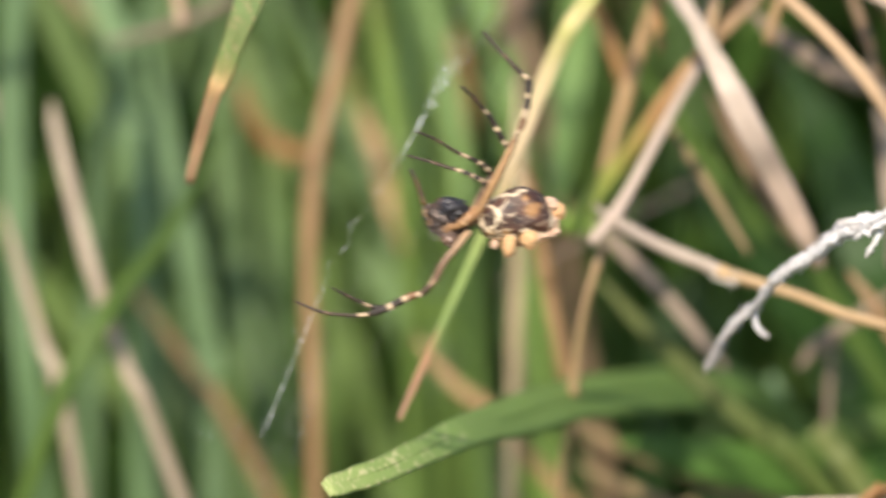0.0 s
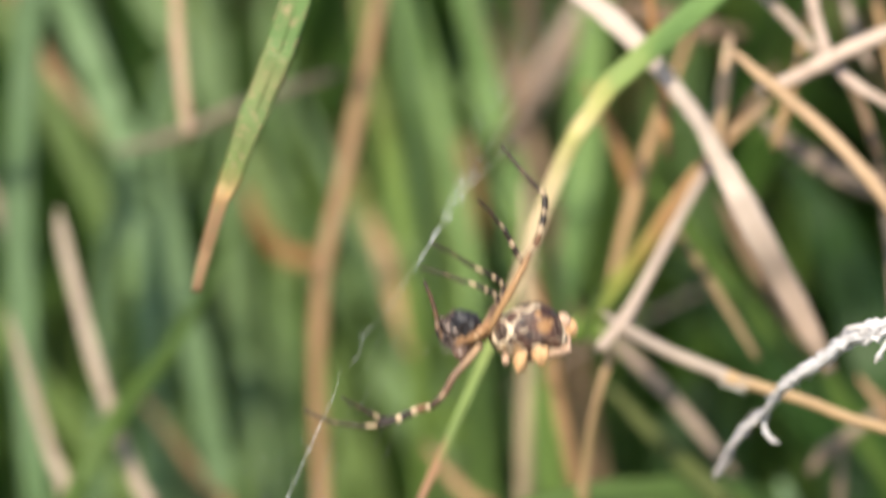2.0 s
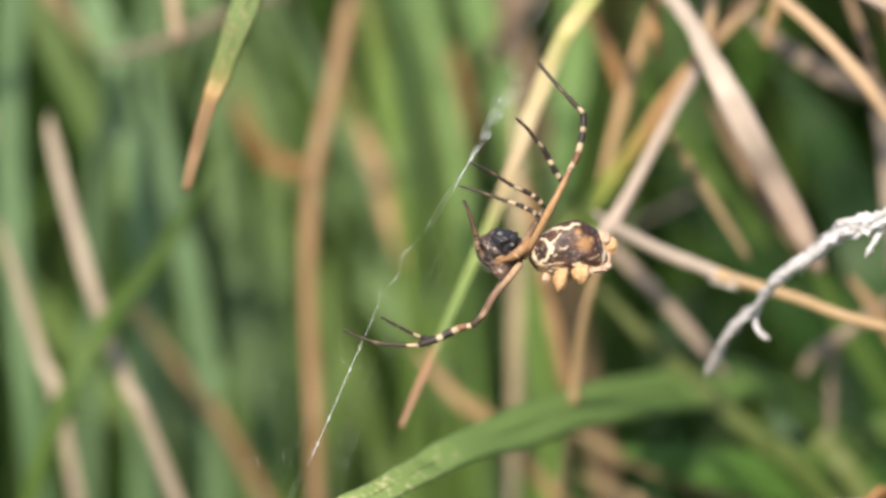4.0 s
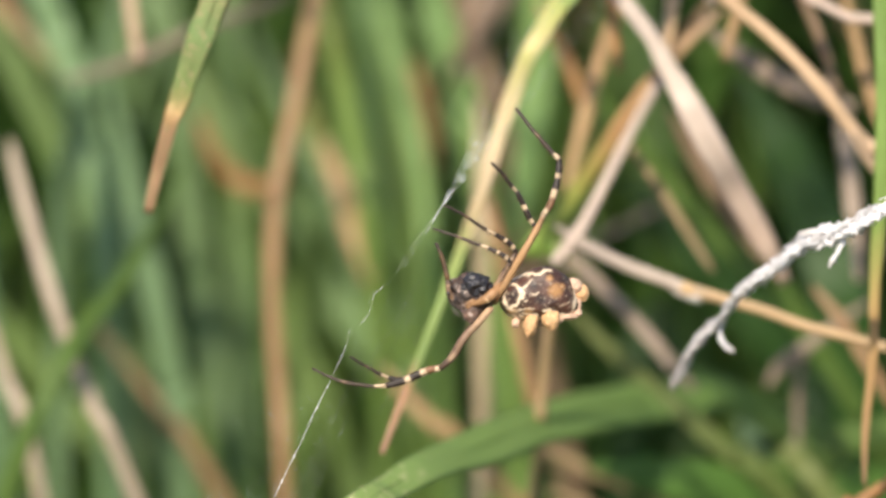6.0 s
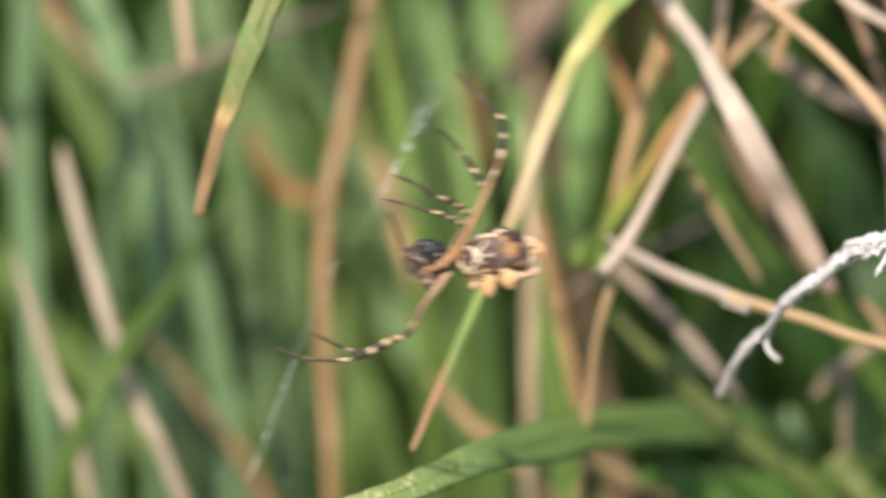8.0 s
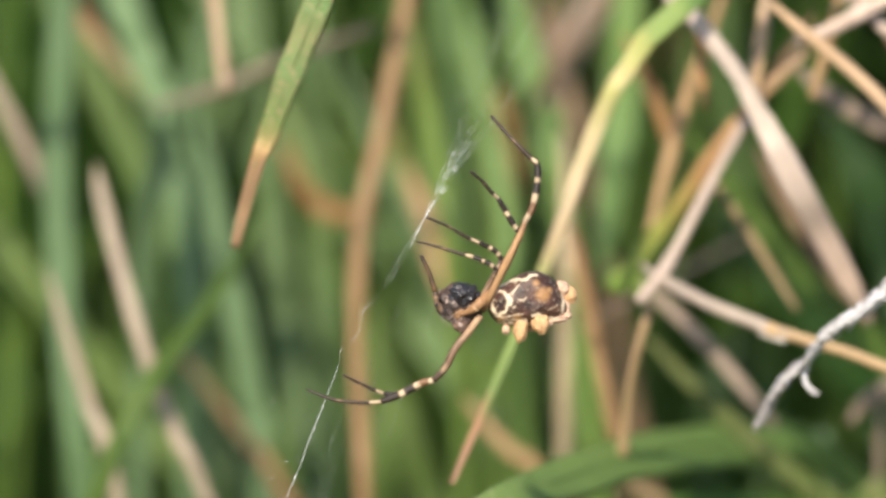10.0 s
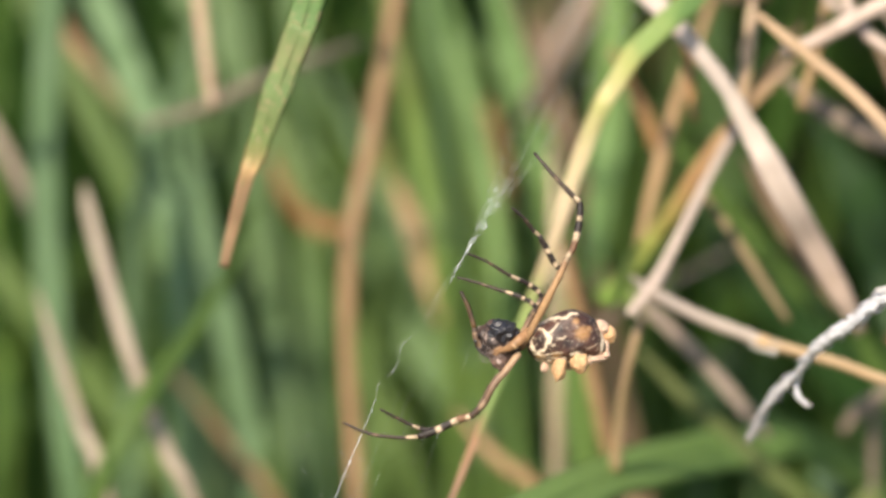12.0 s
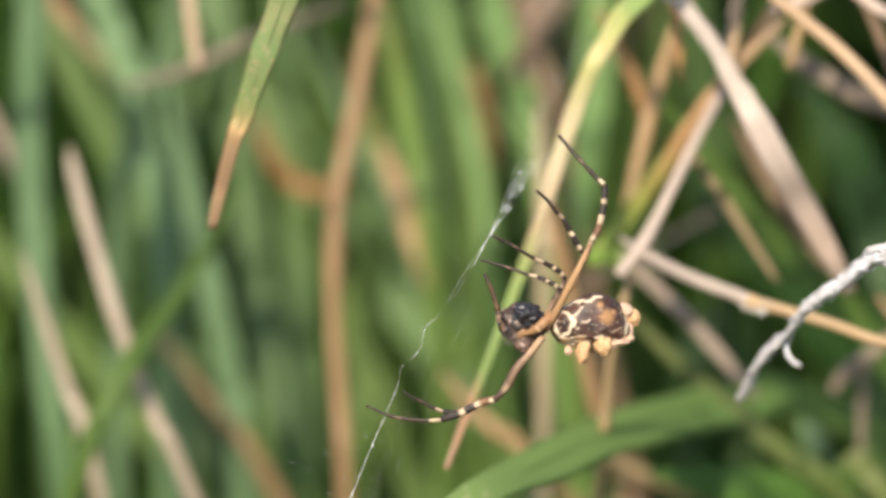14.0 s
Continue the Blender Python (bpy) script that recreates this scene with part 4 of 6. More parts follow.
grass("grass_blade", "dull green upright grass blade", "bluegreen",
      [(-33.7, 226.7, 170.7), (-27.8, 205.1, 135.6), (-22.6, 190.9, 97.3), (-21.2, 188.1, 86.9), (-19.7, 183.2, 76.3), (-18.9, 178.1, 61.3), (-17.7, 179.3, 26.6), (-16.9, 182.6, -2.0)],
      [0.42, 3.57, 4.19, 4.19, 4.54, 4.17, 4.17, 4.17], rib=True)
grass("grass_blade", "slender green grass blade", "green",
      [(-37.4, 216.6, 144.8), (-20.8, 195.8, 112.4), (-6.0, 182.2, 76.5), (-3.1, 180.3, 69.6), (-0.2, 178.1, 61.2), (1.2, 176.2, 54.3), (5.7, 177.5, 23.4), (9.0, 180.2, -2.0)],
      [0.39, 3.30, 3.89, 3.89, 4.03, 4.03, 4.03, 4.03], rib=True)
# three broad leaves fill the tangle's gaps; their dark colour stands for shade
grass("grass_blade", "broad green leaf in the tangle, coloured dark for shade", "deep",
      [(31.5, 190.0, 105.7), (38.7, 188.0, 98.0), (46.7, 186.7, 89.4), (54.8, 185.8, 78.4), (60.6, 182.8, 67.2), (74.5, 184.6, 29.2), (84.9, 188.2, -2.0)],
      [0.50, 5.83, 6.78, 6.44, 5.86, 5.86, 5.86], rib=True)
grass("grass_blade", "broad green leaf in the tangle, coloured dark for shade", "deep",
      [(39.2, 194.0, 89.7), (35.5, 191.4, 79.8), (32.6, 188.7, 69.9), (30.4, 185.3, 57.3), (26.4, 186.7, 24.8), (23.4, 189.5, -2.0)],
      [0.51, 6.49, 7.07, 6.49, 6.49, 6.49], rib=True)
grass("grass_blade", "broad green blade in the tangle, coloured dark for shade", "deep",
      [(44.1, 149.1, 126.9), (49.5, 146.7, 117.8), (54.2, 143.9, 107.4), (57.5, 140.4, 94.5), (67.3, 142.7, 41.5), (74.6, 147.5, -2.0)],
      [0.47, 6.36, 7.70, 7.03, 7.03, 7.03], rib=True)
bleached_stem([(29.4, 31.0, 122.6), (30.4, 29.0, 125.6), (31.3, 27.0, 128.1), (32.5, 25.0, 130.3), (33.6, 23.0, 131.9), (34.4, 21.5, 133.9), (35.3, 20.0, 135.6), (36.4, 18.0, 137.1), (37.7, 16.0, 138.7), (39.0, 14.5, 140.3), (40.0, 13.0, 141.8), (41.6, 12.0, 142.6), (43.6, 11.0, 143.4), (45.2, 9.5, 144.9), (46.6, 8.0, 146.3), (49.3, 7.5, 147.6), (53.7, 6.0, 149.2), (59.2, 5.4, 151.0), (84.2, 15.4, -2.0)],
              [([(39.7, 12.0, 143.1), (41.5, 11.5, 143.5), (43.0, 11.0, 143.7), (44.5, 10.0, 144.4)], [0.30, 0.60, 0.75, 0.80]),
               ([(42.5, 11.0, 140.1), (42.8, 11.0, 140.9), (43.3, 11.0, 141.7), (43.8, 11.0, 142.8)], [0.20, 0.40, 0.45, 0.60]),
               ([(43.1, 11.3, 140.4), (43.1, 11.2, 141.3), (43.5, 11.0, 142.3)], [0.12, 0.28, 0.40]),
               ([(34.9, 23.0, 128.7), (34.2, 23.0, 129.1), (33.6, 23.2, 129.8), (33.5, 23.5, 130.6), (33.7, 23.5, 131.4)], [0.35, 0.55, 0.45, 0.40, 0.50]),
               ([(35.8, 18.0, 137.3), (36.5, 18.0, 137.4), (37.4, 17.0, 138.3)], [0.30, 0.55, 0.60])])

# ---- the spider ----
def skin_bands(name, stops, rough=0.45):
    return leaf_material(name, stops, 0.0, rough, 0.45, 0.3)


def mottled(name, size, dark, mid, light):
    """Dark skin with brown patches and pale broken flecks."""
    m = bpy.data.materials.new(name)
    m.use_nodes = True
    nt = m.node_tree
    skin = nt.nodes["Principled BSDF"]
    co = nt.nodes.new("ShaderNodeTexCoord")
    marks = node(nt, "ShaderNodeTexNoise", Scale=size, Detail=3.0, Roughness=0.6, Distortion=0.8)
    patches = node(nt, "ShaderNodeTexNoise", Scale=size * 0.55, Detail=2.0)
    grain = node(nt, "ShaderNodeTexNoise", Scale=4200.0, Detail=2.0)
    for n in (marks, patches, grain):
        nt.links.new(co.outputs["Object"], n.inputs["Vector"])
    brown = ramp(nt, [(0.42, dark), (0.60, mid), (0.74, tuple(c * 2.2 for c in mid))], patches.outputs["Fac"])
    line = ramp(nt, [(0.60, (0, 0, 0)), (0.635, (1, 1, 1))], marks.outputs["Fac"])
    cream = nt.nodes.new("ShaderNodeRGB")
    cream.outputs[0].default_value = (*light, 1)
    mix = nt.nodes.new("ShaderNodeMixRGB")
    nt.links.new(line.outputs[0], mix.inputs[0])
    nt.links.new(brown.outputs[0], mix.inputs[1])
    nt.links.new(cream.outputs[0], mix.inputs[2])
    flecks = node(nt, "ShaderNodeTexNoise", Scale=size * 2.9, Detail=3.0, Roughness=0.7)
    nt.links.new(co.outputs["Object"], flecks.inputs["Vector"])
    some = ramp(nt, [(0.58, (0, 0, 0)), (0.68, (0.55, 0.55, 0.55))], flecks.outputs["Fac"])
    mix2 = nt.nodes.new("ShaderNodeMixRGB")
    nt.links.new(some.outputs[0], mix2.inputs[0])
    nt.links.new(mix.outputs[0], mix2.inputs[1])
    mix2.inputs[2].default_value = (light[0] * 0.75, light[1] * 0.62, light[2] * 0.55, 1)
    nt.links.new(times(nt, mix2.outputs[0], value_spread(nt, grain.outputs["Fac"], 0.7, 1.3)), skin.inputs["Base Color"])
    skin.inputs["Roughness"].default_value = 0.55
    bp = node(nt, "ShaderNodeBump", Strength=0.7, Distance=0.0001)
    nt.links.new(marks.outputs["Fac"], bp.inputs["Height"])
    nt.links.new(bp.outputs[0], skin.inputs["Normal"])
    return m



def pigmented(name, dark, black, cream, orange):
    """Skin coloured by three pigments that the mesh carries: cream, orange and black marks on a dark ground."""
    m = bpy.data.materials.new(name)
    m.use_nodes = True
    nt = m.node_tree
    skin = nt.nodes["Principled BSDF"]
    marks = nt.nodes.new("ShaderNodeAttribute")
    marks.attribute_name = "pigment"
    sep = nt.nodes.new("ShaderNodeSeparateColor")
    nt.links.new(marks.outputs["Color"], sep.inputs[0])
    co = nt.nodes.new("ShaderNodeTexCoord")
    patches = node(nt, "ShaderNodeTexNoise", Scale=700.0, Detail=3.0, Roughness=0.6)
    grain = node(nt, "ShaderNodeTexNoise", Scale=4600.0, Detail=3.0, Roughness=0.7)
    flecks = node(nt, "ShaderNodeTexNoise", Scale=3000.0, Detail=2.0, Roughness=0.6)
    for n in (patches, grain, flecks):
        nt.links.new(co.outputs["Object"], n.inputs["Vector"])
    colour = ramp(nt, [(0.38, dark), (0.55, tuple(c * 1.7 for c in dark)), (0.72, tuple(c * 3.2 for c in dark))], patches.outputs["Fac"]).outputs[0]
    fleck = ramp(nt, [(0.57, (0, 0, 0)), (0.70, (0.5, 0.5, 0.5))], flecks.outputs["Fac"]).outputs[0]
    for mask, tone in ((sep.outputs[2], black), (sep.outputs[1], orange), (fleck, tuple(c * 0.7 for c in cream)), (sep.outputs[0], cream)):
        mix = nt.nodes.new("ShaderNodeMixRGB")
        nt.links.new(mask, mix.inputs[0])
        nt.links.new(colour, mix.inputs[1])
        mix.inputs[2].default_value = (*tone, 1)
        colour = mix.outputs[0]
    nt.links.new(times(nt, colour, value_spread(nt, grain.outputs["Fac"], 0.55, 1.45)), skin.inputs["Base Color"])
    skin.inputs["Roughness"].default_value = 0.42
    bp = node(nt, "ShaderNodeBump", Strength=0.6, Distance=0.0001)
    nt.links.new(grain.outputs["Fac"], bp.inputs["Height"])
    nt.links.new(bp.outputs[0], skin.inputs["Normal"])
    return m


BLACK, AMBER, CREAM = (0.031, 0.022, 0.018), (0.37, 0.21, 0.095), (0.55, 0.41, 0.265)
M["femur"] = skin_bands("amber_femur", [(0, (0.22, 0.12, 0.06)), (0.3, AMBER), (0.75, AMBER), (0.92, (0.26, 0.14, 0.07)), (1, CREAM)])
M["dark_femur"] = skin_bands("brown_femur", [(0, (0.46, 0.30, 0.18)), (0.2, (0.38, 0.24, 0.14)), (0.45, (0.22, 0.135, 0.085)), (0.7, (0.15, 0.09, 0.055)), (0.8, (0.30, 0.20, 0.12)), (0.86, (0.09, 0.055, 0.038)), (1, (0.07, 0.045, 0.03))])
M["bands"] = skin_bands("banded_tibia", [(0, CREAM), (0.09, CREAM), (0.13, (0.2, 0.1, 0.05)), (0.3, (0.2, 0.1, 0.05)), (0.34, CREAM), (0.43, CREAM), (0.47, BLACK), (0.62, BLACK), (0.66, CREAM), (0.71, CREAM), (0.75, BLACK), (1, BLACK)])
M["shortbands"] = skin_bands("banded_shin", [(0, BLACK), (0.16, BLACK), (0.2, CREAM), (0.3, CREAM), (0.34, BLACK), (0.55, BLACK), (0.59, CREAM), (0.66, CREAM), (0.7, BLACK), (1, BLACK)])
M["tarsus"] = skin_bands("dark_tarsus", [(0, CREAM), (0.2, CREAM), (0.25, (0.05, 0.035, 0.025)), (0.55, (0.06, 0.04, 0.03)), (0.6, (0.17, 0.11, 0.07)), (0.66, (0.05, 0.035, 0.025)), (1, (0.05, 0.035, 0.03))])
M["palp"] = skin_bands("brown_palp", [(0, (0.20, 0.115, 0.055)), (0.25, (0.085, 0.052, 0.03)), (0.6, (0.12, 0.072, 0.036)), (0.8, (0.06, 0.04, 0.026)), (1, (0.04, 0.028, 0.02))])
M["hair"] = plain("dark_hair", (0.10, 0.07, 0.05), 0.5, 0.3, 2000, 0.0)
M["carapace"] = plain("glossy_black_carapace", (0.022, 0.02, 0.024), 0.28, 0.3, 1500, 0.4, 0.6)
M["head"] = mottled("hairy_brown_head", 1300.0, (0.026, 0.016, 0.013), (0.10, 0.058, 0.042), (0.42, 0.31, 0.26))
M["jaw"] = mottled("hairy_pale_jaw", 1500.0, (0.07, 0.042, 0.032), (0.20, 0.12, 0.09), (0.50, 0.38, 0.33))
M["lobe"] = plain("waxy_orange_lobe", (0.68, 0.40, 0.20), 0.45, 0.5, 1100, 0.8)
M["pale_lobe"] = plain("pale_pinkish_lobe", (0.72, 0.48, 0.34), 0.45, 0.5, 1300, 0.8)
M["coxa"] = mottled("amber_coxa", 900.0, (0.36, 0.19, 0.085), (0.27, 0.145, 0.065), (0.66, 0.44, 0.25))
M["down"] = plain("pale_grey_down", (0.40, 0.33, 0.32), 0.6, 0.3, 2000, 0.0)


def ball(centre, radii, tilt=0.0, lump=0.0, freq=1.0, level=3, seed=0, box=2.0):
    """A lumpy rounded body; millimetres."""
    bm = bmesh.new()
    bmesh.ops.create_icosphere(bm, subdivisions=level, radius=1)
    turn = Matrix.Rotation(radians(tilt), 3, "Y")
    for v in bm.verts:
        v.co /= sum(abs(c) ** box for c in v.co) ** (1 / box)
        q = v.co * (1 + lump * noise.noise(v.co * freq + Vector((seed, 0, 0))))
        v.co = (turn @ Vector((q.x * radii[0], q.y * radii[1], q.z * radii[2])) + Vector(centre)) / 1000
    bm.loops.layers.uv.verify()
    return bm


def limb(points, widths, material, name, parent, label=""):
    bm = strand(bmesh.new(), [Vector(p) / 1000 for p in points], [w / 1000 for w in widths], 0.95, steps=5, sides=10, wobble=0.16, seed=points[0][0])
    return part(name, bm, M[material], parent, label)


def bristles(points, widths, parent):
    """Short dark hairs standing off a leg."""
    rng = random.Random(int(points[1][0] * 90))
    bm = bmesh.new()
    fine = glide([Vector(p) / 1000 for p in points], 8)
    for q, step in zip(fine, fine[1:]):
        w = widths[int(q[1])] / 1000
        along = (step[0] - q[0]).normalized()
        for _ in range(2):
            d = Vector((rng.gauss(0, 1), rng.gauss(0, 1), rng.gauss(0, 1)))
            d = (d - along * d.dot(along)).normalized()
            a = q[0] + d * w * 0.42
            size = rng.uniform(0.00010, 0.00026)
            strand(bm, [a, a + (d + along * 0.5) * size * 0.6, a + (d + along * 0.9) * size], [0.00005, 0.00004, 0.000015], 0.9, steps=1, sides=4)
    return part("bristles", bm, M["hair"], parent, "short dark hairs")


AB_C, AB_R = Vector((3.37, 0, 0.05)), Vector((3.4, 2.4, 2.2))


def swell(x):
    """How far the back rises over the plain body, along its length."""
    return 0.45 * math.exp(-((x - 0.2) / 0.35) ** 2) - 0.9 * max(0, -0.15 - x)


def build_spider():
    s = tagged(new("spider"), "orb-weaver spider with banded legs and lobed brown abdomen", "spider")
    # head end
    bm = ball((-2.56, 0, -0.40), (2.15, 1.7, 2.2), 0, 0.16, 2.4, 4)
    mid = Vector((-2.56, 0, -0.35)) / 1000
    for v in bm.verts:
        # a wedge: broad above, drawn in to a blunt point below
        d = (mid.z - v.co.z) / 0.002
        k = 1 - 0.55 * max(0.0, d) ** 1.2 if d > 0 else 1
        v.co.x = mid.x + (v.co.x - mid.x) * k + 0.00035 * max(0.0, d)
        v.co.y = mid.y + (v.co.y - mid.y) * k
    head = part("cephalothorax", bm, M["head"], s, "mottled brown hairy front body")
    part("carapace", ball((-2.18, -0.75, 0.70), (1.55, 1.4, 1.10), 6, 0.26, 2.6, 5), M["carapace"], head, "glossy black back shield")
    part("brow", ball((-3.62, -0.2, 0.55), (0.95, 1.3, 0.85), -20, 0.3, 3.0, 4, 3), M["head"], head, "mottled brown brow")
    for y in (-0.75, 0.75):
        part("jaw", ball((-2.45, y, -1.55), (0.85, 0.7, 1.15), -18, 0.25, 3.0, 4), M["jaw"], head, "pale hairy jaw")
    part("cheek", ball((-2.62, -1.25, -0.72), (0.62, 0.42, 0.62), 25, 0.35, 3.0, 4), M["coxa"], head, "amber cheek")
    for x, z, r in (-4.62, 0.00, 0.16), (-4.37, 0.50, 0.14), (-3.92, -0.55, 0.13), (-2.05, 0.95, 0.30), (-1.62, 1.10, 0.20):
        part("eye", ball((x, -1.45 if x < -3 else -2.05, z), (r, r * 0.7, r), level=3), M["carapace"], head, "small black eye")
    rng = random.Random(5)
    for name, material, label, count, spot, spread, size in (
            ("face_down", M["down"], "pale grey down on the face", 220, (-3.6, -0.8), (0.6, 0.7), (0.08, 0.18)),
            ("head_hairs", M["hair"], "short dark hairs on the head", 220, (-3.0, 0.2), (1.3, 1.3), (0.08, 0.22))):
        bm = bmesh.new()
        for _ in range(count):
            x, z = rng.gauss(spot[0], spread[0]), rng.gauss(spot[1], spread[1])
            u, v = (x + 2.56) / 2.0, (z + 0.4) / 2.1
            if u * u + v * v > 0.92:
                continue
            out = Vector((u, -1.2 * math.sqrt(1 - u * u - v * v), v)).normalized()
            root = Vector((x, -1.62 * math.sqrt(1 - u * u - v * v), z)) / 1000
            way = (out + Vector((-0.5, 0, -0.7)) * rng.uniform(0.4, 1.0)).normalized() * rng.uniform(*size) / 1000
            strand(bm, [root, root + way * 0.6 + out * 0.00005, root + way], [0.000035, 0.00003, 0.00001], 0.9, steps=1, sides=4)
        part(name, bm, material, head, label)
    limb([(0.20, -1.0, 0.85), (-0.45, -1.70, 0.25), (-1.15, -1.9, -0.35), (-1.85, -1.75, -0.72), (-2.50, -1.5, -0.95)], [0.75, 0.95, 0.9, 0.6, 0.3], "coxa", "coxa", head, "amber leg base")
    limb([(-0.50, 0.2, 0.75), (0.50, 0.2, 0.20), (1.26, 0.2, 0.20)], [0.9, 0.8, 1.4], "dark_femur", "waist", head)
    # hind end
    bm = ball(AB_C, AB_R, 0, 0.05, 1.8, 6, box=2.7)
    pigment = bm.verts.layers.float_color.new("pigment")
    cream_lines = (((1.10, 1.40), (1.83, 1.80), (2.70, 2.00), (3.33, 1.92), (3.83, 2.28), (4.35, 2.30)), 0.17), \
        (((0.42, 0.45), (0.75, 1.00), (1.33, 1.00), (1.67, 0.53), (1.75, -0.13), (1.50, -0.80), (0.92, -1.13)), 0.19), \
        (((1.72, 0.55), (2.00, 0.30), (1.88, -0.25)), 0.24), (((1.83, 0.45), (2.33, 1.00), (2.72, 1.48)), 0.09), \
        (((0.42, 0.45), (0.30, 0.10), (0.36, -0.50), (0.70, -1.05)), 0.20), (((2.72, 0.16), (3.05, 0.08), (3.42, 0.38)), 0.11), \
        (((2.10, -0.50), (2.36, -0.44)), 0.13), (((5.17, -0.97), (5.70, -0.65), (6.17, -0.40)), 0.05), \
        (((0.60, -1.25), (1.40, -1.32), (2.10, -1.22), (3.00, -1.12)), 0.09), (((0.90, -1.62), (2.20, -1.56), (3.40, -1.68)), 0.08), \
        (((0.80, -1.85), (2.40, -1.95), (3.60, -2.05)), 0.20), (((3.90, -1.30), (4.40, -1.18), (4.85, -1.40)), 0.16), \
        (((5.00, -1.62), (5.80, -1.60), (6.50, -1.50)), 0.20), (((6.55, 0.90), (6.72, 0.10), (6.62, -0.80), (6.50, -1.50)), 0.22)
    orange_spots, black_spots = ((4.85, 0.55, 0.85), (4.30, 1.60, 0.42), (5.45, 0.95, 0.40), (1.15, -1.55, 0.60), (2.50, -1.45, 0.55), (4.30, -1.55, 0.50)), \
        ((1.02, 0.00, 0.55), (2.90, 0.85, 0.45), (3.55, -0.35, 0.60), (5.65, 1.55, 0.55), (2.60, -0.85, 0.30))
    for v in bm.verts:
        x = (v.co.x * 1000 - AB_C.x) / AB_R.x
        high = v.co.z * 1000 > AB_C.z
        v.co.z += swell(x) / 1000 * min(1, (v.co.z * 1000 - AB_C.z) / 0.8) if high else 0.00022 * noise.noise(v.co * 1500)
        # the tail is drawn out below
        v.co.x += 0.00045 * max(0, x - 0.3) * max(0, min(1.4, 0.4 - (v.co.z * 1000 - AB_C.z)))
        px = v.co.x * 1000 + 0.10 * noise.noise(v.co * 3300) + 0.06 * noise.noise(v.co * 9000)
        pz = v.co.z * 1000 + 0.10 * noise.noise(v.co * 3300 + Vector((5, 5, 5))) + 0.06 * noise.noise(v.co * 9000 + Vector((3, 1, 7)))
        cream = 0.0
        for line, w in cream_lines:
            w *= 0.66 + 0.4 * noise.noise(v.co * 1900 + Vector((w * 90, 0, 0)))
            for (ax, az), (bx, bz) in zip(line, line[1:]):
                dx, dz = bx - ax, bz - az
                t = max(0, min(1, ((px - ax) * dx + (pz - az) * dz) / (dx * dx + dz * dz)))
                cream = max(cream, min(1, (w + 0.04 - math.hypot(px - ax - dx * t, pz - az - dz * t)) / 0.08))
        spot = [max([0] + [min(1, (r - math.hypot(px - cx, pz - cz)) / (0.45 * r + 0.1)) for cx, cz, r in spots]) for spots in (orange_spots, black_spots)]
        v[pigment] = (cream, 0.85 * spot[0], 0.8 * spot[1], 1)
        v.co += v.co.normalized() * (0.00006 * noise.noise(v.co * 4000) + 0.00004 * cream)
    ab = part("abdomen", bm, pigmented("mottled_abdomen", (0.042, 0.018, 0.012), (0.016, 0.008, 0.007), (0.78, 0.62, 0.44), (0.40, 0.20, 0.07)), s, "dark brown abdomen with cream marks")
    for c, r, tilt, skin in (((6.55, -0.4, 1.05), (0.72, 0.8, 0.66), 15, "pale_lobe"), ((7.22, 0.0, 0.42), (0.66, 0.72, 0.80), -12, "lobe"), ((6.85, -0.2, -0.55), (0.42, 0.6, 0.55), 10, "pale_lobe"),
                             ((2.80, -1.2, -2.42), (0.66, 0.72, 1.22), 8, "lobe"), ((4.56, -1.4, -1.86), (0.82, 0.8, 1.15), -8, "lobe"),
                             ((5.95, -0.9, -1.72), (1.05, 0.6, 0.34), -4, "pale_lobe"), ((6.95, -0.5, -1.35), (0.40, 0.5, 0.36), 30, "pale_lobe"), ((6.98, -0.3, -0.95), (0.26, 0.45, 0.62), 8, "pale_lobe"), ((5.30, -1.1, -1.95), (0.42, 0.4, 0.34), 12, "pale_lobe"),
                             ((1.50, -0.9, -2.45), (0.36, 0.4, 0.44), 5, "pale_lobe"), ((3.70, 0.2, -2.30), (0.55, 0.6, 0.45), 0, "pale_lobe")):
        bm = ball(c, r, tilt, 0.16, 1.9, 4, c[0], 2.2)
        top = Vector(c) / 1000
        for v in bm.verts:
            # drawn out to a blunt tip below
            k = (top.z - v.co.z) / r[2] * 1000
            if r[2] > 1 and k > 0:
                v.co.x = top.x + (v.co.x - top.x) * (1 - 0.12 * k * k)
            v.co += v.normal * 0.00003 * noise.noise(v.co * 6000)
        part("lobe", bm, M[skin], ab, "waxy orange lobe" if skin == "lobe" else "pale pinkish lobe")
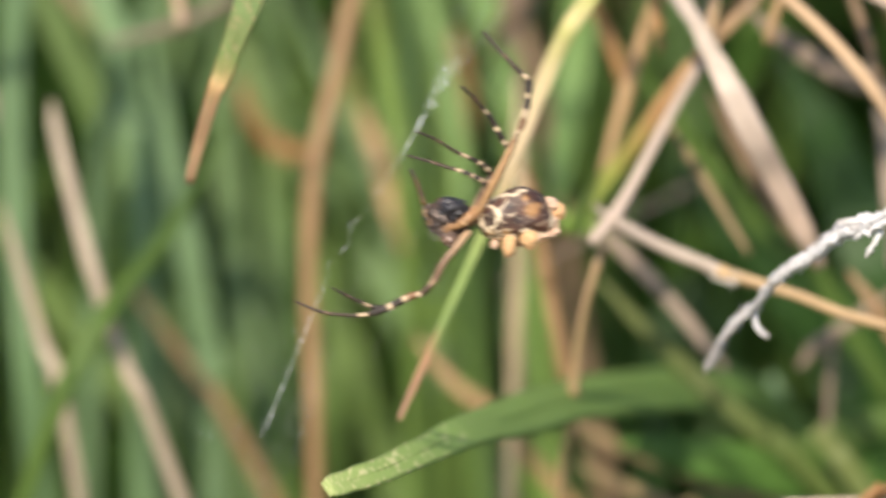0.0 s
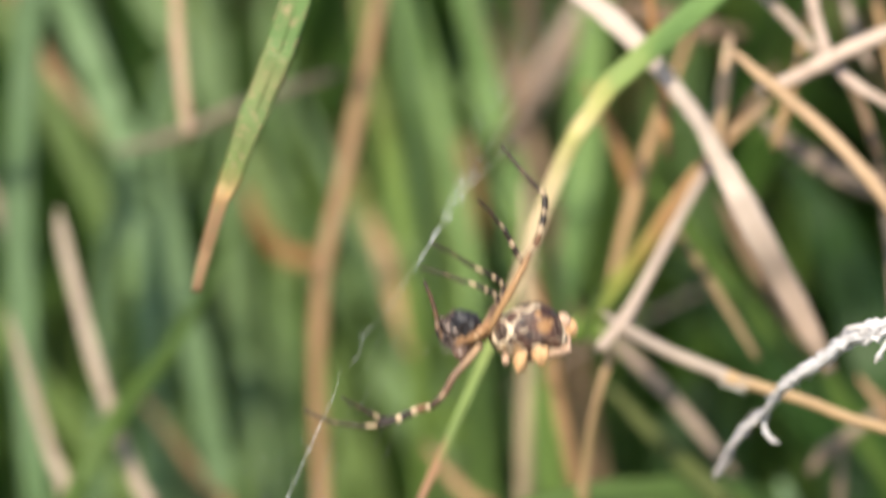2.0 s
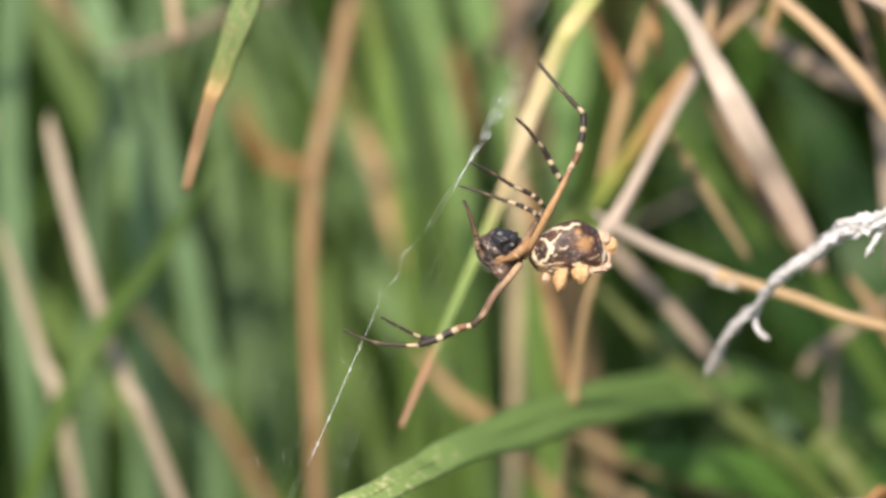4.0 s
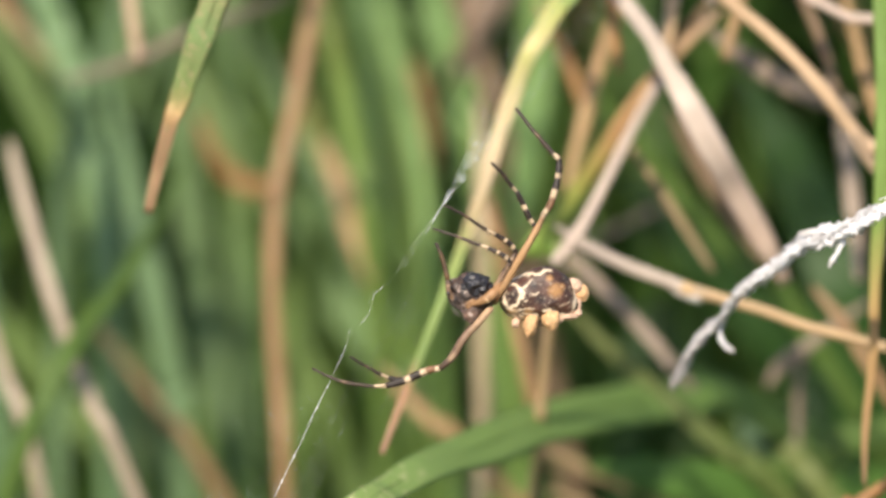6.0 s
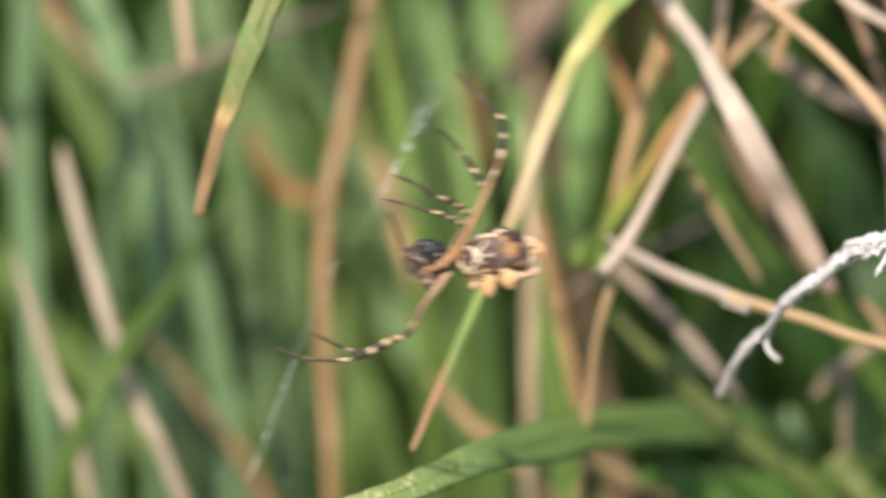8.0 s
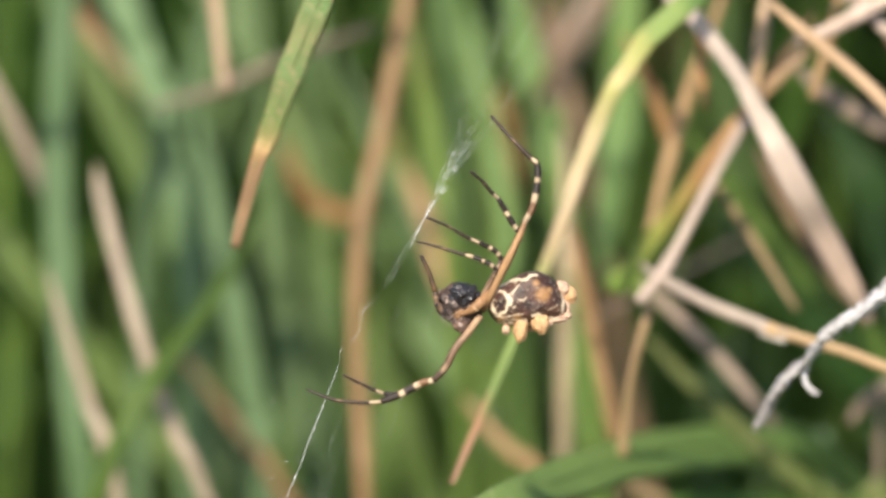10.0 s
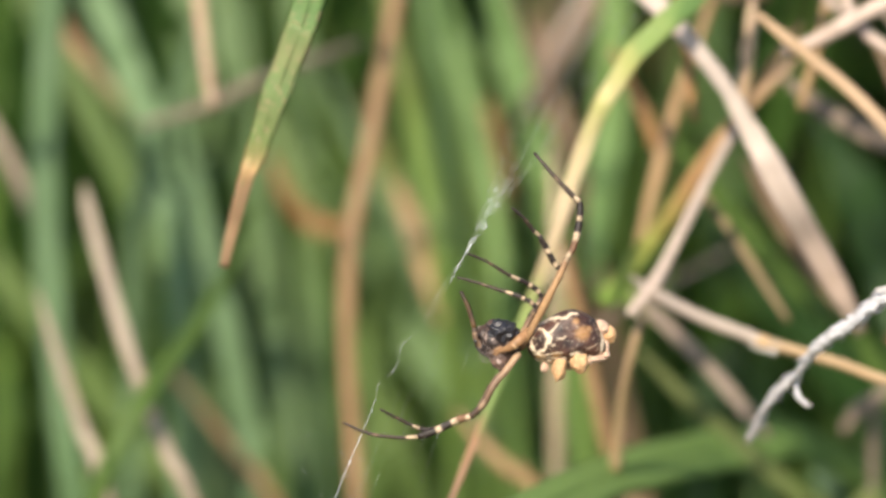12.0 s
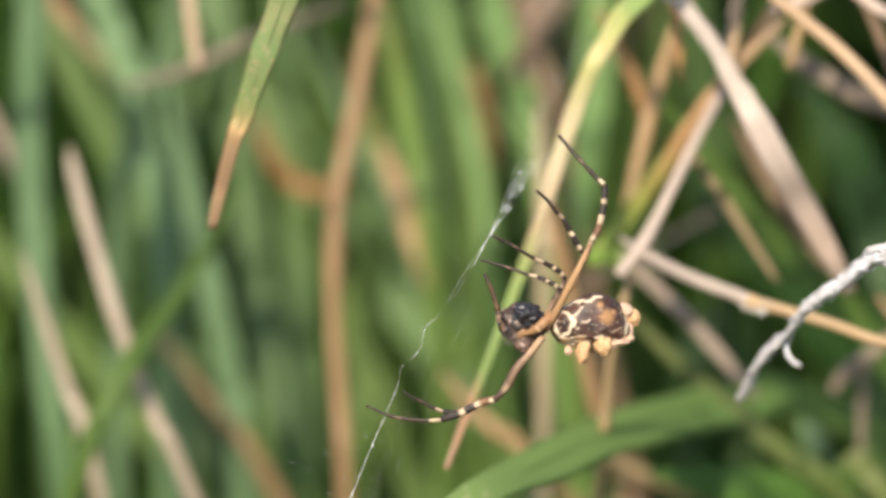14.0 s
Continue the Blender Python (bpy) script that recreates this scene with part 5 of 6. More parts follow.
    # legs: thigh, banded shin, dark foot
    for thigh, tw, tm, shin, sw, foot, fw in (
        ([(-0.50, -1.2, -0.75), (0.40, -1.8, 1.00), (1.76, -2.0, 3.52), (3.01, -1.8, 5.88), (3.57, -1.5, 7.18)], [0.5, 0.66, 0.68, 0.6, 0.44], "femur",
         [(3.57, -1.5, 7.18), (4.22, -1.3, 8.29), (4.62, -1.1, 9.79), (4.82, -1.0, 11.05), (4.82, -0.9, 12.20)], [0.5, 0.62, 0.6, 0.64, 0.5],
         [(4.82, -0.9, 12.20), (4.02, -0.8, 12.96), (2.51, -0.5, 14.62), (0.85, 0, 16.62)], [0.46, 0.42, 0.36, 0.25]),
        ([(-0.10, 1.0, 0.25), (1.31, 2.2, 2.41), (2.56, 2.8, 4.77), (3.11, 2.8, 6.08)], [0.5, 0.6, 0.55, 0.42], "dark_femur",
         [(3.11, 2.8, 6.08), (2.51, 2.7, 6.88), (1.91, 2.5, 8.04), (1.26, 2.2, 9.24)], [0.42, 0.52, 0.54, 0.44],
         [(1.26, 2.2, 9.24), (0.60, 1.8, 9.89), (-0.10, 1.2, 10.80), (-1.16, 0.4, 11.75)], [0.36, 0.34, 0.3, 0.2]),
        ([(-0.50, 1.2, 0.50), (0.50, 2.0, 2.26), (1.41, 2.4, 3.77)], [0.45, 0.5, 0.42], "dark_femur",
         [(1.41, 2.4, 3.77), (0.90, 2.2, 4.47), (0.25, 1.9, 4.92), (-0.60, 1.6, 5.37)], [0.42, 0.48, 0.44, 0.36],
         [(-0.60, 1.6, 5.37), (-1.76, 1.2, 5.93), (-3.52, 0.6, 7.03), (-5.27, 0.1, 7.79)], [0.34, 0.32, 0.26, 0.18]),
        ([(-0.75, -0.4, 0.25), (0.25, -0.6, 1.76), (0.85, -0.8, 2.86)], [0.45, 0.5, 0.42], "dark_femur",
         [(0.85, -0.8, 2.86), (0.30, -0.9, 3.42), (-0.40, -0.9, 3.77), (-1.16, -0.8, 4.12)], [0.42, 0.46, 0.42, 0.34],
         [(-1.16, -0.8, 4.12), (-2.26, -0.6, 4.42), (-4.12, -0.3, 5.07), (-6.18, 0, 5.68)], [0.34, 0.3, 0.25, 0.17]),
        ([(-0.75, -1.1, -1.16), (-1.91, -1.6, -2.61), (-3.01, -1.8, -3.87), (-3.92, -1.7, -5.52), (-5.12, -1.5, -6.73)], [0.66, 0.68, 0.64, 0.62, 0.52], "dark_femur",
         [(-5.12, -1.5, -6.73), (-6.03, -1.4, -6.88), (-7.03, -1.3, -7.33), (-8.29, -1.2, -7.94), (-9.79, -1.0, -8.44)], [0.5, 0.64, 0.64, 0.72, 0.55],
         [(-9.79, -1.0, -8.44), (-11.45, -0.8, -8.49), (-14.06, -0.4, -8.14), (-16.47, 0, -7.13)], [0.38, 0.36, 0.29, 0.18]),
        ([(-0.90, 1.0, -1.16), (-2.01, 1.6, -2.56), (-3.11, 1.8, -3.87), (-4.02, 1.7, -5.47), (-4.72, 1.6, -6.58)], [0.5, 0.5, 0.48, 0.46, 0.42], "dark_femur",
         [(-4.72, 1.6, -6.58), (-5.78, 1.6, -6.88), (-7.03, 1.5, -7.48), (-8.54, 1.2, -7.94), (-9.64, 1.1, -7.79)], [0.44, 0.54, 0.56, 0.56, 0.42],
         [(-9.64, 1.1, -7.79), (-10.65, 0.9, -7.33), (-11.90, 0.5, -6.68), (-13.16, 0.1, -5.98)], [0.34, 0.3, 0.24, 0.16]),
    ):
        leg = limb(thigh, tw, tm, "leg", s, "banded jointed leg")
        bristles(thigh + shin[1:] + foot[1:], tw + sw[1:] + fw[1:], leg)
        limb(shin, sw, "bands" if len(shin) > 4 else "shortbands", "shin", leg, "black and cream banded shin")
        limb(foot, fw, "tarsus", "foot", leg, "thin dark foot")
    for y in (-0.9, 0.9):
        palp = limb([(-3.92, 0.6 * y, -0.75), (-4.52, y, 0.00), (-4.67, y, 1.16)], [0.5, 0.55, 0.5] if y < 0 else [0.3, 0.3, 0.3], "dark_femur", "short_leg", s, "short dark front leg")
        limb([(-4.67, y, 1.16), (-5.22, y, 3.01), (((823 if y < 0 else 826) - 940) / 19.91, y, 4.42)], [0.45, 0.4, 0.26] if y < 0 else [0.3, 0.28, 0.2], "palp", "foot", palp)
    return s


spider = build_spider()

# ---- the web: seen nearly edge on, with a band of white zigzag silk ----
def silk_material(name, thin, thick):
    m = plain(name, (0.86, 0.88, 0.88), 0.35, 0.1, 2000, 0.0, 0.6)
    nt = m.node_tree
    mix = nt.nodes.new("ShaderNodeMixShader")
    clear = nt.nodes.new("ShaderNodeBsdfTransparent")
    co = nt.nodes.new("ShaderNodeTexCoord")
    gap = node(nt, "ShaderNodeTexNoise", Scale=700.0, Detail=2.0)
    nt.links.new(co.outputs["Object"], gap.inputs["Vector"])
    nt.links.new(value_spread(nt, gap.outputs["Fac"], thin, thick), mix.inputs[0])
    nt.links.new(clear.outputs[0], mix.inputs[1])
    nt.links.new(nt.nodes["Principled BSDF"].outputs[0], mix.inputs[2])
    nt.links.new(mix.outputs[0], nt.nodes["Material Output"].inputs[0])
    return m


M["silk"] = silk_material("white_silk", -0.45, 1.4)
M["slack_silk"] = silk_material("slack_silk", -0.85, 1.15)
M["faint_silk"] = silk_material("faint_silk", -0.28, 0.52)


def thread(parent, name, points, width, label="", silk="silk"):
    n = len(points)
    bm = strand(bmesh.new(), [Vector(p) / 1000 for p in points], [width] * n if isinstance(width, float) else width, 0.9, steps=3, sides=5)
    return part(name, bm, M[silk], parent, label)


def build_web():
    w = tagged(new("spider_web"), "thin orb web with a white zigzag silk band, stretched between grasses", "web")
    rng = random.Random(21)
    hub, up = Vector((-5.40, 0, 7.70)), Vector((0.45, 0, 17.9)) - Vector((-5.40, 0, 7.70))
    foot, low, deep = Vector((-13.45, 0, -5.0)), Vector((-0.40, 0, -0.917)), Vector((0.10, 1, 0.04))
    up.normalize(), low.normalize()
    across = Vector((up.z, 0, -up.x))
    # spokes, most of them running away before and behind
    for a, lean in (-0.45, 0.04), (-0.2, -0.05), (0.08, 0.02), (0.3, 0.09), (0.55, -0.03), (0.03, 0.13), (-0.05, -0.10):
        d = up * math.cos(a) + deep * math.sin(a) + across * lean
        thread(w, "thread", [hub + d * 4, hub + d * 20, hub + d * 62], 0.000017, silk="faint_silk")
    # the bright line below, with a bead of silk here and there
    line = [foot + low * d + Vector((rng.uniform(-0.05, 0.05), 0, 0)) for d in (0, 1.6, 3.4, 5.2, 7, 8.8, 10.5, 12.2, 13.8, 15.6)]
    thread(w, "thread", line, [0.00003, 0.00005, 0.00004, 0.00007, 0.00005, 0.00008, 0.00006, 0.00005, 0.00009, 0.00003])
    for d in (6.2, 10.9, 13.4, 14.1, 4.1, 1.2):
        bead = foot + low * d
        thread(w, "silk_tuft", [bead + Vector((-0.05, 0, 0.20)), bead + Vector((0.06, 0, 0.05)), bead + Vector((-0.02, 0, -0.22))], [0.00004, 0.00015, 0.00003], "small tuft of silk")
    for a, lean in (-0.35, 0.0), (0.02, 0.03), (0.4, -0.04), (0.2, 0.2):
        d = low * math.cos(a) + deep * math.sin(a) + Vector((lean, 0, 0))
        thread(w, "thread", [foot + d * 13, foot + d * 30, foot + d * 55], 0.000022, silk="faint_silk")
    # faint spokes beside the bright line, as the sheet turns
    for k in range(7):
        start = hub + low * rng.uniform(7, 15) + Vector((rng.uniform(-1.0, 5.0), rng.uniform(-3, 3), 0))
        d = low + Vector((rng.uniform(-0.10, 0.06), rng.uniform(-0.25, 0.25), 0))
        n = rng.uniform(6, 20)
        thread(w, "thread", [start, start + d * n * 0.5, start + d * n], 0.000017, silk="faint_silk")
    # hub line, slack in its middle
    thread(w, "thread", [hub, (-7.90, 0, 4.10), (-9.30, 0, 1.60), (-10.15, 0, 0.55)], [0.00007, 0.00005, 0.000035, 0.00003], silk="faint_silk")
    thread(w, "thread", [hub + Vector((0.25, 0.2, 0)), (-7.50, 0.2, 4.05), (-8.60, 0.2, 2.20)], 0.00003, silk="faint_silk")
    thread(w, "zigzag_silk", [(-10.10, 0, 0.55), (-10.75, 0.3, 0.05), (-11.20, 0, -0.45), (-11.32, -0.2, -1.20), (-11.55, 0, -2.05), (-12.05, 0.2, -2.75), (-12.70, 0, -3.30), (-13.20, 0, -3.70), (-13.38, 0.1, -3.95)],
           [0.00002, 0.00005, 0.00006, 0.00004, 0.00005, 0.00007, 0.00005, 0.00009, 0.00003], "white zigzag silk band", silk="slack_silk")
    thread(w, "zigzag_silk", [(-10.90, 0.2, 0.10), (-11.45, 0, -0.30), (-11.60, 0.2, -1.10), (-11.35, 0, -1.70)], 0.00003, "white zigzag silk band", silk="faint_silk")
    thread(w, "thread", [(-13.38, 0, -3.95), (-13.40, 0, -4.60), (-13.45, 0, -5.0)], 0.00003, silk="faint_silk")
    # stabilising band above the hub: strands that spread upwards, laced by a fine zigzag
    for lane in range(9):
        side = (lane - 4) / 4
        pts = []
        for k in range(15):
            t = k / 14
            wide = 0.10 + 1.25 * t ** 1.3
            pts.append(hub + up * (t * rng.uniform(9.0, 9.6)) + across * (side * wide + rng.uniform(-0.14, 0.14)) + deep * rng.uniform(-0.7, 0.7) * t)
        thread(w, "zigzag_silk", pts, [rng.uniform(0.00002, 0.00006) for _ in pts], "white zigzag silk band", silk="faint_silk")
    for lane in range(3):
        pts = []
        for k in range(40):
            t = k / 39
            wide = (0.06 + 0.85 * t) * rng.uniform(0.5, 1.1)
            pts.append(hub + up * (0.2 + t * 7.5 + rng.uniform(-0.1, 0.1)) + across * (wide * (1 if k % 2 else -1) * 0.8) + deep * (lane - 1) * 0.4 * t)
        thread(w, "zigzag_silk", pts, [rng.uniform(0.000015, 0.00004) for _ in pts], "white zigzag silk band", silk="faint_silk")
    for d, off, r in (3.0, 0.25, 0.26), (3.9, -0.15, 0.17), (5.2, 0.35, 0.2), (1.6, 0.05, 0.14), (6.3, -0.4, 0.15):
        c = hub + up * d + across * off
        loop = [c + up * (r * math.cos(g)) + across * (r * 0.8 * math.sin(g)) + deep * 0.1 * g for g in (0, 1.1, 2.2, 3.3, 4.4, 5.5, 6.4)]
        thread(w, "zigzag_silk", loop, [0.00003, 0.00007, 0.00005, 0.00008, 0.00004, 0.00006, 0.00002], "curled white silk")
    thread(w, "zigzag_silk", [hub - up * 3.0 + across * 0.05, hub - up * 1.2, hub + up * 0.3, hub + up * 1.9 + across * 0.1], [0.00003, 0.00007, 0.00011, 0.00005], "white zigzag silk band")
    # spiral threads, short crossings between spokes
    for r in (24, 29, 34, 40, 47, 54):
        for origin, d0 in ((hub, up), (foot, low)):
            ring = [origin + (d0 * math.cos(a) + deep * math.sin(a)) * r * (1 - 0.02 * (i % 2)) for i, a in enumerate([-1.2 + 0.3 * k for k in range(9)])]
            thread(w, "spiral_thread", ring, 0.00003, silk="faint_silk")
    # glints of sticky thread low in the sheet
    for _ in range(26):
        c = foot + low * rng.uniform(3, 16) + Vector((rng.uniform(-7, 1.5), rng.uniform(-3, 4), 0))
        d = Vector((rng.uniform(-1, 1), 0, rng.uniform(-1, 0.3))).normalized() * rng.uniform(0.1, 0.55)
        thread(w, "spiral_thread", [c - d, c + Vector((0, 0, -0.05)), c + d], [0.00002, 0.00005, 0.00002], silk="faint_silk")
    return w


web = build_web()


# ---- what moves: the web sways in the wind, and the spider with it ----
SWAY = [
    (0, pose(0.00644, -0.00101, 0.14621, -15.017, -2.688, 0.721)),
    (0.0333, pose(0.00533, -0.00097, 0.14637, -15.022, -2.679, 0.706)),
    (0.1, pose(0.00278, -0.00080, 0.14700, -15.036, -2.944, 0.755)),
    (0.2, pose(0.00312, -0.00112, 0.14584, -15.055, -3.196, 0.806)),
    (0.3, pose(0.00507, -0.00139, 0.14487, -15.055, -3.445, 0.881)),
    (0.4, pose(0.00343, -0.00144, 0.14472, -15.039, -3.688, 0.970)),
    (0.467, pose(0.00217, -0.00072, 0.14735, -15.035, -3.942, 1.053)),
    (0.5, pose(0.00298, -0.00065, 0.14759, -15.036, -3.926, 1.054)),
    (0.533, pose(0.00385, -0.00056, 0.14789, -15.041, -3.939, 1.062)),
    (0.6, pose(0.00789, -0.00101, 0.14613, -15.055, -3.599, 0.979)),
    (0.7, pose(0.00409, -0.00087, 0.14671, -15.085, -3.280, 0.901)),
    (0.8, pose(0.00037, -0.00078, 0.14707, -15.092, -2.958, 0.809)),
    (0.9, pose(0.00161, -0.00083, 0.14690, -15.054, -2.632, 0.703)),
    (1, pose(0.00181, -0.00080, 0.14701, -15.013, -2.321, 0.622)),
    (1.1, pose(0.00719, -0.00114, 0.14571, -15.007, -2.297, 0.702)),
    (1.2, pose(0.00734, -0.00114, 0.14563, -15.010, -2.240, 0.772)),
    (1.3, pose(0.00178, -0.00061, 0.14769, -14.994, -2.211, 0.741)),
    (1.4, pose(0.00461, -0.00081, 0.14697, -14.984, -2.219, 0.666)),
    (1.5, pose(0.00817, -0.00127, 0.14525, -15.012, -2.227, 0.597)),
    (1.6, pose(0.00459, -0.00099, 0.14632, -15.091, -1.912, 0.483)),
    (1.7, pose(0.00607, -0.00118, 0.14561, -15.171, -1.592, 0.392)),
    (1.8, pose(0.00786, -0.00170, 0.14371, -15.176, -1.269, 0.313)),
    (1.9, pose(0.00772, -0.00126, 0.14532, -15.074, -0.945, 0.240)),
    (1.97, pose(0.00669, -0.00102, 0.14623, -15.009, -0.630, 0.165)),
    (2, pose(0.00688, -0.00115, 0.14570, -15.001, -0.620, 0.166)),
    (2.03, pose(0.00708, -0.00146, 0.14455, -15.000, -0.608, 0.166)),
    (2.1, pose(0.00941, -0.00130, 0.14517, -14.995, -0.740, 0.204)),
    (2.2, pose(0.00737, -0.00130, 0.14515, -14.983, -0.859, 0.238)),
    (2.3, pose(0.00718, -0.00119, 0.14553, -14.974, -0.980, 0.267)),
    (2.4, pose(0.00925, -0.00132, 0.14509, -14.978, -1.102, 0.296)),
    (2.47, pose(0.00827, -0.00094, 0.14650, -14.994, -1.233, 0.330)),
    (2.5, pose(0.00768, -0.00120, 0.14554, -15.003, -1.222, 0.327)),
    (2.53, pose(0.00714, -0.00144, 0.14465, -15.017, -1.226, 0.331)),
    (2.6, pose(0.00665, -0.00096, 0.14641, -15.051, -1.451, 0.404)),
    (2.7, pose(0.00847, -0.00124, 0.14537, -15.094, -1.676, 0.491)),
    (2.8, pose(0.00670, -0.00105, 0.14606, -15.106, -1.906, 0.565)),
    (2.9, pose(0.00563, -0.00106, 0.14602, -15.063, -2.149, 0.606)),
    (3, pose(0.00941, -0.00146, 0.14456, -15.013, -2.386, 0.640)),
    (3.1, pose(0.00762, -0.00150, 0.14439, -14.988, -2.249, 0.592)),
    (3.2, pose(0.00915, -0.00138, 0.14484, -14.970, -2.113, 0.549)),
    (5.3, pose(0.01199, -0.00235, 0.14118, -15.148, 0.511, -0.094)),
    (5.4, pose(0.01167, -0.00225, 0.14160, -15.068, 0.390, -0.087)),
    (5.5, pose(0.01049, -0.00195, 0.14272, -15.000, 0.273, -0.073)),
    (5.6, pose(0.01166, -0.00224, 0.14163, -15.031, 0.607, -0.159)),
    (5.7, pose(0.01158, -0.00226, 0.14157, -15.084, 0.942, -0.238)),
    (5.8, pose(0.01077, -0.00230, 0.14140, -15.100, 1.271, -0.323)),
    (5.9, pose(0.01292, -0.00225, 0.14160, -15.066, 1.597, -0.422)),
    (6, pose(0.01201, -0.00234, 0.14126, -15.009, 1.927, -0.517)),
    (6.1, pose(0.01206, -0.00232, 0.14131, -14.914, 1.678, -0.445)),
    (6.2, pose(0.01253, -0.00244, 0.14081, -14.814, 1.427, -0.371)),
    (6.3, pose(0.01161, -0.00217, 0.14185, -14.824, 1.177, -0.304)),
    (6.4, pose(0.01153, -0.00231, 0.14135, -14.934, 0.928, -0.243)),
    (6.5, pose(0.01276, -0.00241, 0.14102, -15.001, 0.677, -0.181)),
    (6.6, pose(0.01230, -0.00245, 0.14087, -15.014, 0.616, -0.194)),
    (6.7, pose(0.01267, -0.00231, 0.14143, -15.040, 0.551, -0.224)),
    (6.8, pose(0.01225, -0.00258, 0.14048, -15.058, 0.524, -0.240)),
    (6.9, pose(0.01015, -0.00229, 0.14148, -15.051, 0.506, -0.197)),
    (7, pose(0.00959, -0.00218, 0.14186, -15.000, 0.462, -0.124)),
    (7.1, pose(0.01019, -0.00236, 0.14113, -14.928, -0.241, 0.101)),
    (7.2, pose(0.00801, -0.00250, 0.14060, -14.862, -0.938, 0.296)),
    (7.3, pose(0.00805, -0.00248, 0.14071, -14.871, -1.637, 0.468)),
    (7.4, pose(0.00651, -0.00252, 0.14061, -14.961, -2.342, 0.637)),
    (7.47, pose(0.00355, -0.00178, 0.14338, -15.016, -3.042, 0.817)),
    (7.5, pose(0.00387, -0.00189, 0.14296, -15.022, -3.061, 0.821)),
    (7.53, pose(0.00401, -0.00188, 0.14299, -15.011, -3.073, 0.829)),
    (7.6, pose(0.00159, -0.00217, 0.14185, -14.926, -3.087, 0.874)),
    (7.7, pose(0.00375, -0.00178, 0.14329, -14.777, -3.091, 0.949)),
    (7.8, pose(0.00915, -0.00212, 0.14199, -14.781, -3.135, 0.967)),
    (7.9, pose(0.00475, -0.00151, 0.14440, -14.939, -3.198, 0.919)),
    (7.97, pose(0.00268, -0.00138, 0.14486, -15.014, -3.226, 0.882)),
    (8, pose(0.00390, -0.00139, 0.14479, -15.024, -3.234, 0.867)),
    (8.03, pose(0.00528, -0.00142, 0.14470, -15.026, -3.243, 0.853)),
    (8.1, pose(0.00463, -0.00156, 0.14416, -15.025, -3.217, 0.802)),
    (8.2, pose(0.00417, -0.00168, 0.14375, -15.023, -3.199, 0.752)),
    (10.3, pose(0.00328, -0.00158, 0.14416, -15.134, -2.574, 0.536)),
    (10.4, pose(0.00424, -0.00187, 0.14308, -15.074, -2.453, 0.571)),
    (10.5, pose(0.00153, -0.00147, 0.14451, -15.012, -2.275, 0.610)),
    (10.6, pose(0.00403, -0.00195, 0.14266, -14.988, -1.777, 0.576)),
    (10.7, pose(0.00319, -0.00187, 0.14294, -14.967, -1.313, 0.557)),
    (10.8, pose(0.00282, -0.00138, 0.14476, -14.953, -0.853, 0.473)),
    (10.9, pose(0.00368, -0.00141, 0.14468, -14.959, -0.432, 0.240)),
    (11, pose(0.00100, -0.00143, 0.14466, -15.000, -0.006, 0.002)),
    (11.1, pose(0.00400, -0.00173, 0.14359, -15.065, -0.071, -0.006)),
    (11.2, pose(0.00496, -0.00170, 0.14371, -15.095, -0.151, 0.001)),
    (11.3, pose(0.00393, -0.00162, 0.14402, -15.073, -0.216, 0.024)),
    (11.4, pose(0.00585, -0.00155, 0.14426, -15.037, -0.275, 0.058)),
    (11.5, pose(0.00641, -0.00188, 0.14297, -15.000, -0.342, 0.092)),
    (11.6, pose(0.00637, -0.00185, 0.14306, -14.979, -0.429, 0.119)),
    (11.7, pose(0.00744, -0.00196, 0.14267, -14.977, -0.514, 0.135)),
    (11.8, pose(0.00994, -0.00225, 0.14162, -14.985, -0.595, 0.149)),
    (11.9, pose(0.00834, -0.00201, 0.14249, -14.996, -0.667, 0.168)),
    (12, pose(0.00763, -0.00203, 0.14242, -15.001, -0.731, 0.196)),
    (12.1, pose(0.00814, -0.00227, 0.14149, -14.984, -0.567, 0.195)),
    (12.2, pose(0.00732, -0.00224, 0.14158, -14.962, -0.415, 0.183)),
    (12.3, pose(0.00727, -0.00223, 0.14164, -14.967, -0.271, 0.126)),
    (12.4, pose(0.00791, -0.00204, 0.14238, -14.988, -0.129, 0.059)),
    (12.5, pose(0.00805, -0.00219, 0.14184, -15.000, 0.013, -0.003)),
    (12.6, pose(0.00775, -0.00205, 0.14233, -14.966, -0.210, 0.058)),
    (12.7, pose(0.00643, -0.00206, 0.14227, -14.907, -0.427, 0.137)),
    (12.8, pose(0.00661, -0.00199, 0.14251, -14.886, -0.657, 0.207)),
    (12.9, pose(0.00717, -0.00210, 0.14211, -14.949, -0.891, 0.260)),
    (13, pose(0.00669, -0.00192, 0.14283, -15.003, -1.117, 0.299)),
    (13.1, pose(0.00579, -0.00190, 0.14288, -14.980, -1.088, 0.263)),
    (13.2, pose(0.00798, -0.00213, 0.14203, -14.952, -1.060, 0.237)),
    (13.3, pose(0.00737, -0.00205, 0.14234, -14.954, -1.031, 0.233)),
    (13.4, pose(0.00744, -0.00205, 0.14232, -14.974, -0.993, 0.242)),
    (13.5, pose(0.00989, -0.00222, 0.14173, -15.002, -0.945, 0.253)),
    (13.6, pose(0.00893, -0.00225, 0.14157, -15.034, -0.815, 0.280)),
    (13.7, pose(0.00869, -0.00243, 0.14089, -15.068, -0.686, 0.341)),
    (13.8, pose(0.00952, -0.00254, 0.14042, -15.101, -0.549, 0.366)),
    (13.9, pose(0.00963, -0.00262, 0.14017, -15.082, -0.442, 0.278)),
    (14, pose(0.01059, -0.00256, 0.14045, -15.000, -0.380, 0.102)),
]
